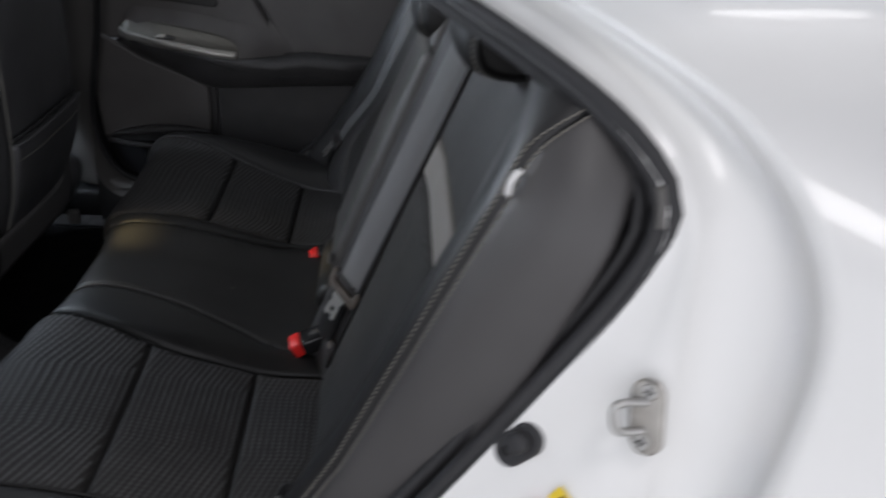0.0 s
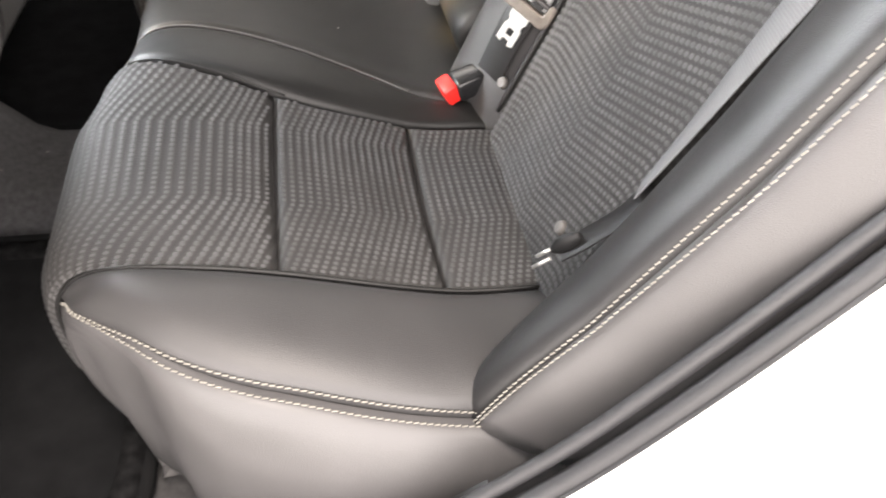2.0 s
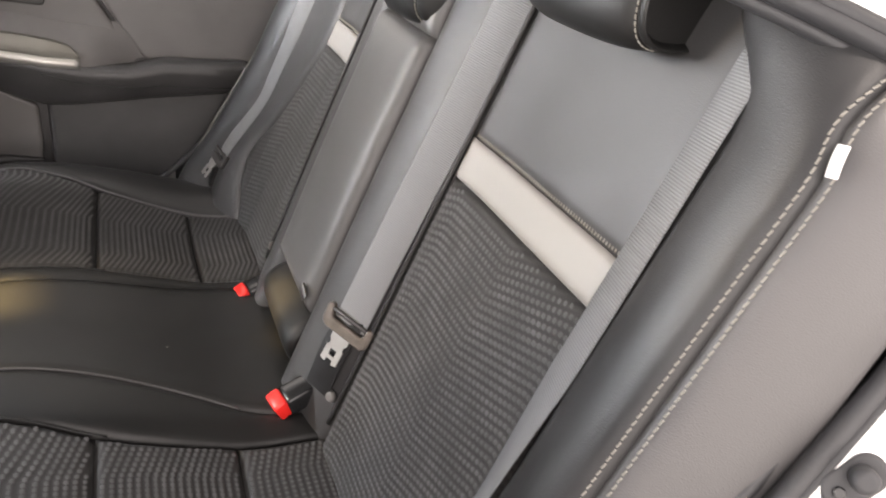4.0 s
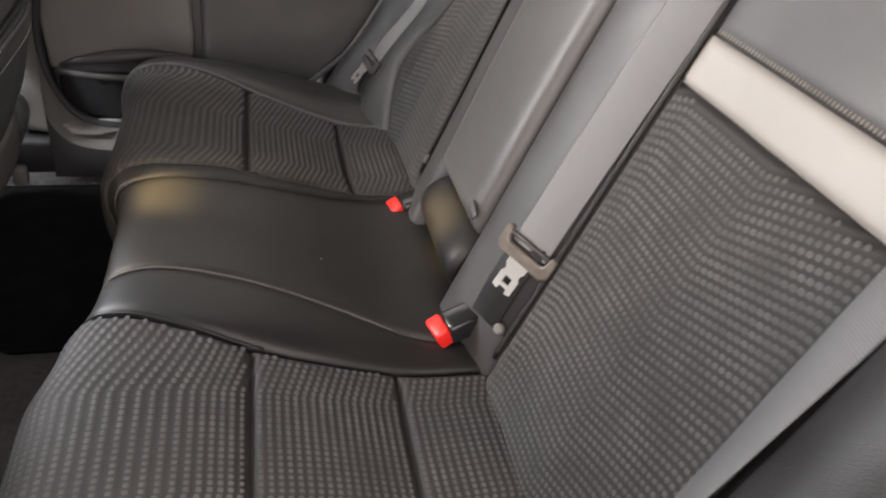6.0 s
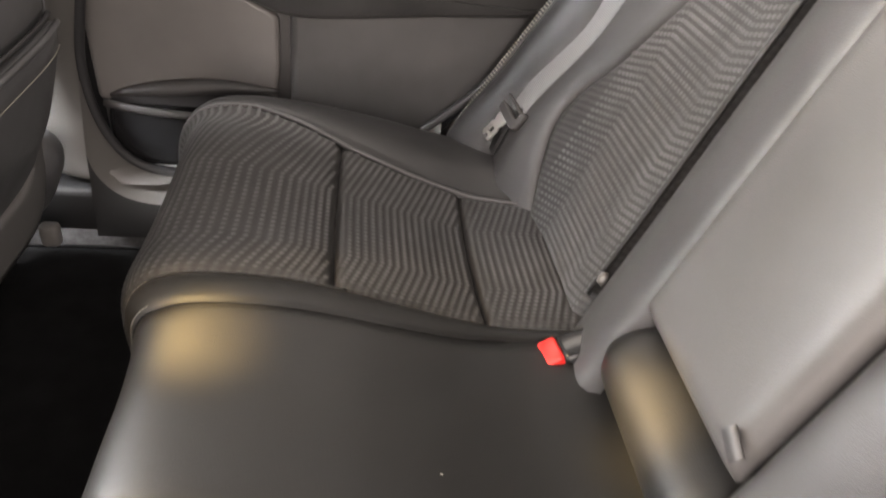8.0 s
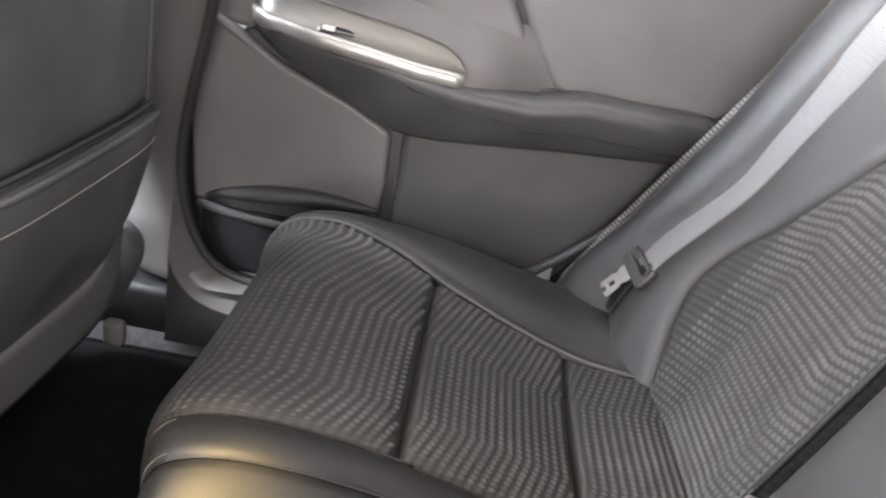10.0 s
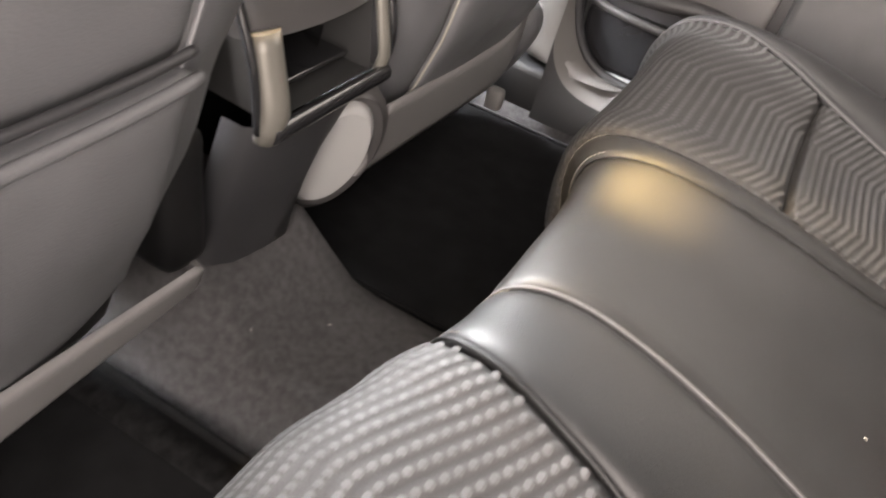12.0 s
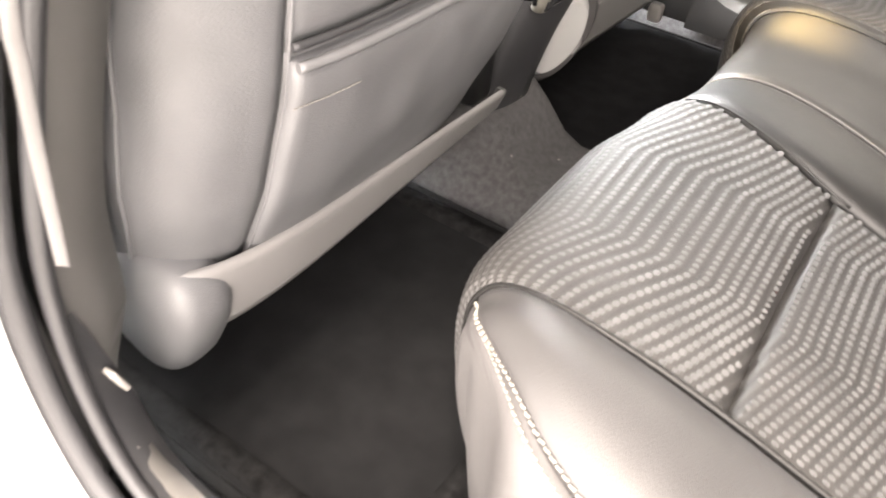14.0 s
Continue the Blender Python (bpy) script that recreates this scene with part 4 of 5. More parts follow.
lint = bmesh.new()
rnd = random.Random(4)
for x, y, z in ((-0.723, -0.002, 0.050), (-0.70, 0.02, 0.050), (-0.715, 0.03, 0.050), (-0.735, 0.10, 0.050), (-0.66, -0.06, 0.050), (-0.70, -0.165, 0.020), (-0.62, 0.02, 0.050), (-0.312, -0.521, 0.3035),
                (-0.17, -0.02, 0.2765), (-0.76, -0.06, 0.050)):
    a = rnd.uniform(0, math.pi)
    d = Vector((math.cos(a), math.sin(a), 0)) * (rnd.uniform(0.0018, 0.0034) if z < 0.1 else 0.0014)
    s = Vector((-d.y, d.x, 0)) * 0.10
    c = Vector((x, y, z if z > 0.1 else max(z, floor_z(x, y) + 0.002)))
    lo = [lint.verts.new(c + q) for q in (-d - s, d - s, d + s, -d + s)]
    hi = [lint.verts.new(c + q + Vector((0, 0, 0.0008))) for q in (-d - s, d - s, d + s, -d + s)]
    lint.faces.new(hi)
    for k in range(4):
        lint.faces.new((lo[k], lo[(k + 1) % 4], hi[(k + 1) % 4], hi[k]))
tagged(part("lint_specks", lint, LINT, None, kind="stuff"), "pale lint specks on carpet and leather", "lint")


DOOR = Matrix(((1, 0, 0, 0), (0, 0, -1, 0), (0, 1, 0, 0), (0, 0, 0, 1)))  # outline (x, z), thickness towards the cabin


# ---------------------------------------------------------------- door openings: sills, seals, pillars
OPENING = [(0.10, -0.46, 0.925), (0.215, -0.60, 0.882), (0.268, -0.668, 0.850), (0.288, -0.700, 0.812), (0.268, -0.712, 0.755), (0.205, -0.718, 0.650), (0.132, -0.722, 0.535),
           (0.030, -0.728, 0.385), (-0.070, -0.732, 0.265), (-0.200, -0.735, 0.170), (-0.360, -0.735, 0.120), (-0.520, -0.735, 0.110), (-0.610, -0.733, 0.130), (-0.655, -0.728, 0.200),
           (-0.668, -0.722, 0.300), (-0.652, -0.714, 0.400), (-0.610, -0.690, 0.560), (-0.565, -0.640, 0.760), (-0.53, -0.570, 0.925)]


def rail(sgn, dx=0.0, dy=0.0, dz=0.0, grow=0.0):
    """The opening's edge, moved, and grown outwards from its middle."""
    mid = Vector((-0.2, 0, 0.45))
    out = []
    for x, y, z in OPENING:
        d = Vector((x - mid.x, 0, z - mid.z)).normalized()
        out.append(Vector((x + dx + d.x * grow, sgn * (-y + dy), z + dz + d.z * grow)))
    return spline(out, 110)


for sgn in (-1, 1):
    side = "open" if sgn < 0 else "closed"
    ob = thing("door_seal", f"black rubber seal round the {side} rear door opening", "door seal", kind="structure", at=(-0.2, sgn * 0.73, 0.11))
    part("bulb", tube(rail(sgn, dy=0.006), 0.0085, 10, caps=False), RUBBER, ob)
    part("lip", tube(rail(sgn, dy=-0.012, grow=-0.010), 0.0065, 8, caps=False, flat=1.3), RUBBER, ob)
    part("carrier", tube(rail(sgn, dy=0.013, grow=0.007), 0.0060, 8, caps=False), RUBBER, ob)
    if sgn < 0:
        part("joint_patch", tube(spline([(0.2835, -0.7035, 0.832), (0.285, -0.7095, 0.821), (0.285, -0.717, 0.806)], 8), 0.0042, 8), PLASTIC_GREY, ob, "grey patch over the seal joint")

# inner trims between seal and interior
for sgn in (-1, 1):
    inner = [Vector((p.x, p.y, p.z)) for p in rail(sgn, dy=-0.016, grow=-0.006)]
    n = len(inner)
    # sill trim: lower part of the opening
    rows = []
    for p in inner:
        if p.z < 0.30 and p.x < -0.09:
            yi = 0.675 + 0.030 * smooth01((p.x + 0.44) / 0.12)
            rows.append([p, p + Vector((0, -sgn * 0.008, 0.002)), Vector((p.x, sgn * yi, max(p.z * 0.55 + 0.02, 0.07))), Vector((p.x, sgn * (yi - 0.012), 0.060)), Vector((p.x, sgn * (yi - 0.016), 0.03))])
    sill = part("sill_trim", grid_bm([r[:3] for r in rows]), PLASTIC_GREY if sgn > 0 else RUBBER, None)
    # upright face of the sill: black put in for its shade
    kick = part("sill_kick", grid_bm([r[2:] for r in rows]), BLACK_TRIM, None)
    tagged(kick, "black plastic kick strip under the sill trim", "sill trim", kind="structure")
    tagged(sill, "grey plastic door sill trim" if sgn > 0 else "dark plastic door sill trim by the open door", "sill trim", kind="structure")
    # pillar trim: forward part of the opening
    rows = []
    for p in inner:
        if p.x < -0.50 and p.z > 0.115:
            k = smooth01((p.z - 0.10) / 0.5)
            w = 1.0 + 1.2 * smooth01((p.z - 0.17) / 0.08) if sgn < 0 else 1.0
            rows.append([p, p + Vector((-0.006, -sgn * 0.014, 0)), p + Vector((-0.03, -sgn * 0.030 * w, 0)), p + Vector((-0.085, -sgn * 0.034 * w, 0)), p + Vector((-0.13, -sgn * 0.02 * w, 0)), p + Vector((-0.15, sgn * 0.03, 0))])
    pil = part("pillar_trim", grid_bm(rows), PLASTIC_GREY, None)
    tagged(pil, "grey plastic centre pillar trim", "pillar trim", kind="structure")
for sgn in (-1, 1):
    m = Matrix.Translation((0, sgn * 0.745, 0)) @ DOOR if sgn > 0 else Matrix.Translation((0, -0.745, 0)) @ Matrix(((1, 0, 0, 0), (0, 0, 1, 0), (0, 1, 0, 0), (0, 0, 0, 1)))
    foot = part("pillar_foot", plate([(-0.90, 0.098 if sgn < 0 else 0.135), (-0.650, 0.098 if sgn < 0 else 0.135), (-0.668, 0.20), (-0.680, 0.30), (-0.655, 0.42), (-0.62, 0.56), (-0.585, 0.72), (-0.56, 0.86), (-0.72, 0.88), (-0.90, 0.60), (-0.95, 0.30)], 0.035, m, 0.012, 4, 0.03), PLASTIC_GREY, None)
    tagged(foot, "pale grey plastic foot of the centre pillar", "pillar trim", kind="structure")
for sgn in (-1, 1):
    kick = part("kick_trim", box(-0.905, sgn * 0.708, 0.054, 0.52, 0.075, 0.110, 0.012, seg=3), BLACK_TRIM, None)
    tagged(kick, "plastic kick trim below the centre pillar", "sill trim", kind="structure")
# front belt hanging beside the near pillar, narrowed and turned to fit the camera's view
fb = thing("front_seat_belt", "grey front seat belt strap beside the centre pillar", "seat belt", at=(-0.63, -0.70, 0.33))
path = spline([(-0.545, -0.695, 0.70), (-0.577, -0.712, 0.535), (-0.583, -0.712, 0.512), (-0.590, -0.712, 0.484), (-0.597, -0.712, 0.455), (-0.604, -0.712, 0.421), (-0.615, -0.712, 0.366)], 24)
part("webbing", strap(path, [Vector((0.55, -0.75, 0.2))] * 25, 0.0085, 0.0016), LEATHER_GREY, fb)
clip = thing("sill_clip", "small pale clip on the sill trim", "clip", at=(-0.659, -0.687, 0.199))
along_clip = Vector((-0.02, 0.30, -0.95)).to_track_quat("X", "Z").to_matrix().to_4x4()
part("tab", box(-0.654, -0.689, 0.206, 0.027, 0.013, 0.005, 0.0015, along_clip), ACCENT, clip)

# ---------------------------------------------------------------- white body side with the door jamb
jamb = thing("body_side", "white painted door jamb and rear quarter panel", "car body", kind="structure", at=(0.3, -0.8, 0.1))


def jamb_rail(rows):
    return spline(rows, 70)


R0 = jamb_rail([(x, y - 0.018, z) for x, y, z in OPENING[:11]])
R1 = jamb_rail([(0.15, -0.49, 0.936), (0.246, -0.606, 0.897), (0.292, -0.682, 0.860), (0.309, -0.722, 0.818), (0.305, -0.752, 0.762), (0.298, -0.780, 0.690), (0.270, -0.815, 0.600), (0.190, -0.835, 0.440),
                (0.060, -0.845, 0.285), (-0.12, -0.848, 0.165), (-0.36, -0.848, 0.085)])
R2 = jamb_rail([(0.20, -0.53, 0.938), (0.306, -0.674, 0.892), (0.347, -0.740, 0.852), (0.362, -0.782, 0.812), (0.363, -0.806, 0.775), (0.352, -0.828, 0.722), (0.325, -0.850, 0.640), (0.260, -0.868, 0.480),
                (0.130, -0.876, 0.300), (-0.06, -0.878, 0.150), (-0.36, -0.878, 0.040)])
R3 = [p + Vector((0.012, -0.006, 0.003)) for p in R2]
R4 = [Vector((p.x + 0.10, -0.58 - 0.30 * smooth01((0.98 - p.z) / 0.22), p.z + 0.006)) if p.z > 0.4 else Vector((p.x + 0.10, -0.885, p.z - 0.03)) for p in R2]
R5 = [Vector((p.x + 0.45, -0.60 - 0.29 * smooth01((1.0 - p.z) / 0.24), p.z + 0.012)) if p.z > 0.4 else Vector((p.x + 0.45, -0.89, p.z - 0.10)) for p in R2]
R6 = [p + Vector((0.6, 0.06, 0)) for p in R5]


def between(a, b, bulge):
    out = []
    for p, q in zip(a, b):
        n = Vector((-0.657, -0.635, 0.407))
        out.append(p.lerp(q, 0.5) + n * bulge)
    return out


part("jamb_face", grid_bm([R0, between(R0, R1, -0.004), [p + Vector((-0.003, -0.003, 0.002)) for p in R1], R1, between(R1, R2, -0.012), [p.lerp(q, 0.86) + Vector((-0.657, -0.635, 0.407)) * -0.015 for p, q in zip(R1, R2)], [p.lerp(q, 0.96) + Vector((-0.657, -0.635, 0.407)) * -0.007 for p, q in zip(R1, R2)], R2, R3]), PAINT, jamb)
low0, low1 = [p for p in rail(-1, dy=0.018)][52:], [p for p in rail(-1, dy=0.095, grow=0.012)][52:]
low2 = [p + Vector((0, -0.03, -0.03 if p.x > -0.5 else 0)) for p in [q for q in rail(-1, dy=0.105, grow=0.045)][52:]]
part("sill_paint", grid_bm([low0, [p.lerp(q, 0.5) + Vector((0, 0, -0.004)) for p, q in zip(low0, low1)], low1, low2]), PAINT, jamb, "white painted sill and pillar edge")
part("quarter_panel", grid_bm([R3, [p.lerp(q, 0.5) + Vector((0, -0.004, 0)) for p, q in zip(R3, R4)], R4, R5, R6]), PAINT, jamb, "glossy white outer panel")

part("rear_pillar", grid_bm([[R0[0], R3[0], R4[0], R5[0]], [Vector((0.16, -0.52, 0.99)), Vector((0.24, -0.57, 0.985)), Vector((0.34, -0.60, 0.98)), Vector((0.66, -0.61, 0.97))], [Vector((0.10, -0.635, 1.12)), Vector((0.22, -0.64, 1.11)), Vector((0.36, -0.64, 1.09)), Vector((0.62, -0.62, 1.02))]]), PAINT, jamb, "white painted rear roof pillar")

JN = Vector((-0.657, -0.635, 0.407)).normalized()
JD = Vector((0.683, -0.33, 0.583))
JD = (JD - JN * JD.dot(JN)).normalized()
JE = JN.cross(JD)


def on_jamb(c, lift=0.0, turn=0.0):
    m = Matrix((tuple(JD), tuple(JE), tuple(JN))).transposed().to_4x4()
    m.translation = Vector(c) + JN * lift
    return m @ pose(0, 0, 0, 0, 0, turn)


# striker: plate, two screws, loop
st = thing("door_striker", "grey zinc door striker with two screws on the white jamb", "door striker", at=(0.283, -0.779, 0.692))
sm = on_jamb((0.283, -0.779, 0.692), 0.002, 62)
part("plate", plate([(-0.026, -0.008), (-0.018, -0.014), (0.018, -0.010), (0.026, -0.004), (0.026, 0.008), (0.018, 0.014), (-0.018, 0.010), (-0.026, 0.004)], 0.005, sm, 0.002, smooth_outline=0.004), ZINC, st)
for a in (-0.0175, 0.0175):
    bm = bmesh.new()
    bmesh.ops.create_cone(bm, cap_ends=True, segments=18, radius1=0.0062, radius2=0.0052, depth=0.003)
    bmesh.ops.transform(bm, matrix=sm @ Matrix.Translation((a, 0.000, 0.006)), verts=bm.verts)
    screw = part("screw", bm, STEEL, st)
    # slots are thin black bars on the head, in place of shaded cuts
    part("screw_slot", box(0, 0, 0, 0.0065, 0.0014, 0.0012, 0, sm @ Matrix.Translation((a, 0.000, 0.0076))), INK_SHADE, screw)
    part("screw_slot", box(0, 0, 0, 0.0014, 0.0065, 0.0012, 0, sm @ Matrix.Translation((a, 0.000, 0.0076))), INK_SHADE, screw)
out_d = Vector((-0.86, -0.12, 0.06))
ends = [sm @ Vector((a, 0.0, 0.002)) for a in (-0.010, 0.010)]
part("loop", tube(spline([ends[0], ends[0] + out_d * 0.020, ends[0] + out_d * 0.027 + (ends[1] - ends[0]) * 0.22, ends[1] + out_d * 0.030 - (ends[1] - ends[0]) * 0.22, ends[1] + out_d * 0.024, ends[1]], 30), 0.0032, 10), STEEL, st, "round steel striker loop")

# rubber door stop
ds = thing("door_bumper", "black oval rubber door bumper on the white jamb", "rubber bumper", at=(0.207, -0.742, 0.627))
dm = on_jamb((0.207, -0.742, 0.627), 0.0, 14)
oval = [(0.009 * math.copysign(1, math.cos(a)) * (abs(math.cos(a)) > 0.02) + 0.0135 * math.cos(a), 0.0135 * math.sin(a)) for a in [2 * math.pi * (i + 0.5) / 32 for i in range(32)]]
part("base", plate(oval, 0.008, dm, 0.003), RUBBER, ds)
part("knob", plate([(0.006 + 0.0085 * math.cos(2 * math.pi * i / 24), 0.0085 * math.sin(2 * math.pi * i / 24)) for i in range(24)], 0.021, dm, 0.004), RUBBER, ds)
part("rivet", plate([(-0.011 + 0.004 * math.cos(2 * math.pi * i / 16), 0.004 * math.sin(2 * math.pi * i / 16)) for i in range(16)], 0.010, dm, 0.001), GLOSS_BLACK, ds)

# stickers
yl = thing("warning_label", "yellow warning label with dark bars on the jamb", "label", at=(0.240, -0.787, 0.606))
ym = on_jamb((0.2385, -0.7865, 0.6045), 0.0015, -66)
part("film", plate([(-0.0165, -0.0075), (0.0165, -0.0075), (0.0165, 0.0075), (-0.0165, 0.0075)], 0.0006, ym, 0), YELLOW, yl, smooth=False)
for k in range(3):
    part("print_bar", plate([(-0.0105 + 0.0075 * k, -0.0042), (-0.0075 + 0.0075 * k, -0.0042), (-0.0075 + 0.0075 * k, 0.0042), (-0.0105 + 0.0075 * k, 0.0042)], 0.0003, ym @ Matrix.Translation((0, 0, 0.0008)), 0), INK_SHADE, yl, smooth=False)
rl = thing("prohibition_sign", "round red prohibition sticker on the jamb", "sticker", at=(0.219, -0.780, 0.587))
rm = on_jamb((0.2195, -0.780, 0.5875), 0.0030, 0)
ringpts = [rm @ Vector((0.0120 * math.cos(2 * math.pi * i / 40), 0.0120 * math.sin(2 * math.pi * i / 40), 0)) for i in range(41)]
part("ring", tube(ringpts, 0.0013, 6, caps=False, flat=0.5), SIGN_RED, rl)
part("slash", box(0, 0, 0, 0.022, 0.0018, 0.0008, 0, rm @ pose(0, 0, 0, 0, 0, -40)), SIGN_RED, rl, smooth=False)
part("pictogram", box(0, 0, 0, 0.010, 0.0022, 0.0010, 0, rm @ pose(0, 0, 0, 0, 0, 65)), INK_SHADE, rl, smooth=False)

# ---------------------------------------------------------------- far door
fd = thing("door_1", "closed rear door with grey trim panel and silver switch plate", "car door", kind="structure", at=(-0.2, 0.75, 0.11))


def door_plate(outline, y, depth, bevel=0.006, r=0.0, seg=4):
    m = Matrix.Translation((0, y, 0)) @ DOOR
    return plate(outline, depth, m, bevel, seg, r)


part("lower_panel", door_plate([(-0.650, 0.145), (-0.600, 0.118), (-0.20, 0.115), (0.02, 0.26), (0.16, 0.455), (0.05, 0.497), (-0.15, 0.488), (-0.60, 0.50), (-0.655, 0.30)], 0.790, 0.028, 0.008, 0.03), PLASTIC, fd)
part("front_panel", door_plate([(-0.655, 0.232), (-0.378, 0.232), (-0.368, 0.30), (-0.368, 0.388), (-0.43, 0.420), (-0.53, 0.458), (-0.600, 0.500), (-0.655, 0.524), (-0.660, 0.36)], 0.762, 0.012, 0.008, 0.012), DOOR_TRIM, fd, "mottled grey front trim panel")
part("rear_pad", door_plate([(-0.352, 0.20), (-0.10, 0.20), (-0.01, 0.34), (0.05, 0.445), (-0.15, 0.435), (-0.352, 0.408)], 0.765, 0.020, 0.014, 0.02), DOOR_PAD, fd, "padded grey leather panel")
part("upper_panel", door_plate([(-0.640, 0.50), (-0.16, 0.480), (-0.20, 0.545), (-0.245, 0.62), (-0.28, 0.78), (-0.58, 0.80)], 0.785, 0.022, 0.010, 0.02), DOOR_TRIM, fd)
part("upper_rear_panel", door_plate([(-0.152, 0.482), (0.08, 0.480), (0.20, 0.60), (0.26, 0.78), (-0.268, 0.78), (-0.236, 0.62), (-0.192, 0.545)], 0.785, 0.022, 0.010, 0.015), DOOR_TRIM, fd)
# map pocket: dark bin with a lip
part("map_pocket", door_plate([(-0.640, 0.150), (-0.595, 0.125), (-0.36, 0.125), (-0.35, 0.225), (-0.50, 0.228), (-0.640, 0.232)], 0.765, 0.030, 0.010, 0.02), GLOSS_BLACK, fd, "dark map pocket")
part("pocket_lip", tube(spline([(-0.642, 0.735, 0.236), (-0.58, 0.727, 0.229), (-0.50, 0.724, 0.226), (-0.40, 0.727, 0.232)], 20), 0.007, 8, flat=0.8), PLASTIC, fd)
# dark sheet on the panel's face stands in for the hollow's shade
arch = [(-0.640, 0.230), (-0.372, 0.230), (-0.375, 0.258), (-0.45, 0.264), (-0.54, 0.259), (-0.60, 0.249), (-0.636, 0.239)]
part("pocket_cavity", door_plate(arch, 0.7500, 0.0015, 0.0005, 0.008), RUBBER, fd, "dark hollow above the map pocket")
part("pocket_brow", tube(spline([(-0.635, 0.752, 0.242), (-0.60, 0.744, 0.254), (-0.54, 0.740, 0.264), (-0.45, 0.743, 0.270), (-0.37, 0.750, 0.265)], 24), [0.004 + 0.010 * math.sin(math.pi * i / 24) for i in range(25)], 10), PLASTIC, fd)
# armrest: a shelf that sweeps back
rows = []
for i in range(41):
    k = i / 40
    x = -0.575 + 0.635 * k
    ztop = smooth_table([(0, 0.520), (0.3, 0.500), (0.47, 0.482), (0.66, 0.478), (0.69, 0.494), (1, 0.486)], k)
    zlow = smooth_table([(0, 0.505), (0.06, 0.472), (0.33, 0.398), (0.42, 0.396), (0.7, 0.413), (1, 0.425)], k)
    deep = lerp_table([(0, 0.012), (0.06, 0.05), (0.3, 0.075), (0.55, 0.080), (0.9, 0.078), (1, 0.06)], k)
    y = 0.768
    rows.append([Vector((x, y + 0.005, ztop)), Vector((x, y - deep * 0.6, ztop + 0.002)), Vector((x, y - deep + 0.008, ztop)), Vector((x, y - deep, ztop - 0.008)), Vector((x, y - deep + 0.003, ztop - 0.020)),
                 Vector((x, y - deep * 0.78, zlow + 0.010)), Vector((x, y - deep * 0.55, zlow)), Vector((x, y + 0.005, zlow - 0.014))])
bm = grid_bm(rows)
bmesh.ops.holes_fill(bm, edges=[e for e in bm.edges if e.is_boundary], sides=0)
part("armrest", bm, DOOR_PAD, fd, "dark padded door armrest")
ledge = []
for i in range(31):
    k = i / 30 * 0.67
    x = -0.575 + 0.635 * k
    ztop = smooth_table([(0, 0.520), (0.3, 0.500), (0.47, 0.482), (0.66, 0.478), (0.70, 0.485), (1, 0.479)], k)
    deep = lerp_table([(0, 0.012), (0.06, 0.05), (0.3, 0.075), (0.55, 0.080), (0.9, 0.078), (1, 0.06)], k)
    out = (deep - 0.014) * (1 - smooth01((k - 0.46) / 0.21))
    ledge.append([Vector((x, 0.768 - out, ztop - 0.004)), Vector((x, 0.768 - out * 0.97, ztop + 0.006)), Vector((x, 0.768 - out * 0.72, ztop + 0.022)), Vector((x, 0.768 - out * 0.35, ztop + 0.050)), Vector((x, 0.770, ztop + 0.085))])
part("trim_ledge", grid_bm(ledge), DOOR_TRIM, fd)
seam = []
for i in range(31):
    x = -0.350 + 0.385 * i / 30
    k = (x + 0.575) / 0.635
    ztop = smooth_table([(0, 0.520), (0.3, 0.500), (0.47, 0.482), (0.66, 0.478), (0.69, 0.494), (1, 0.486)], k)
    zlow = smooth_table([(0, 0.505), (0.06, 0.472), (0.33, 0.398), (0.42, 0.396), (0.7, 0.413), (1, 0.425)], k)
    deep = lerp_table([(0, 0.012), (0.06, 0.05), (0.3, 0.075), (0.55, 0.080), (0.9, 0.078), (1, 0.06)], k)
    f = 0.05 + 0.80 * i / 30
    seam.append(Vector((x, 0.768 - deep + 0.003 + (deep * 0.22 - 0.003) * f - 0.0018, ztop - 0.020 + (zlow + 0.030 - ztop) * f)))
part("armrest_seam", tube(seam, 0.0015, 6), INK_SHADE, fd, "dark seam line")
# silver switch plate with its switch
rows, face = [], []
for i in range(31):
    k = i / 30
    x = -0.578 + 0.300 * k
    z = lerp_table([(0, 0.521), (0.5, 0.505), (1, 0.487)], k) + 0.004
    y = lerp_table([(0, 0.758), (0.08, 0.728), (0.35, 0.700), (0.8, 0.690), (1, 0.700)], k)
    w = math.sqrt(max(0.04, 1 - abs(2 * k - 1) ** 5))
    rows.append([Vector((x, y + 0.012, z - 0.014)), Vector((x, y + 0.003, z - 0.016)), Vector((x, y - 0.004, z - 0.010)), Vector((x, y - 0.0045, z + 0.002)), Vector((x, y - 0.001, z + 0.006)), Vector((x, y + 0.005, z + 0.007)), Vector((x, y + 0.012, z + 0.004))])
    face.append([Vector((x, y + 0.004, z + 0.004)), Vector((x, y + 0.006, z + 0.007)), Vector((x, y + 0.020 * w, z + 0.007 + 0.013 * w)), Vector((x, y + 0.036 * w, z + 0.007 + 0.026 * w)), Vector((x, y + 0.042 * w, z + 0.007 + 0.030 * w)), Vector((x, y + 0.050 * w, z + 0.004 + 0.026 * w))])
bm = grid_bm(rows)
bmesh.ops.holes_fill(bm, edges=[e for e in bm.edges if e.is_boundary], sides=0)
plate_ob = part("switch_plate", bm, SILVER, fd, "satin silver rim of the switch plate")
part("switch_face", grid_bm(face), SWITCH_FACE, plate_ob, "dull satin face of the switch plate")
tilt = pose(0, 0, 0, 36, 4, 3)
part("switch_bezel", box(-0.450, 0.713, 0.520, 0.056, 0.022, 0.006, 0.002, tilt), SILVER, plate_ob)
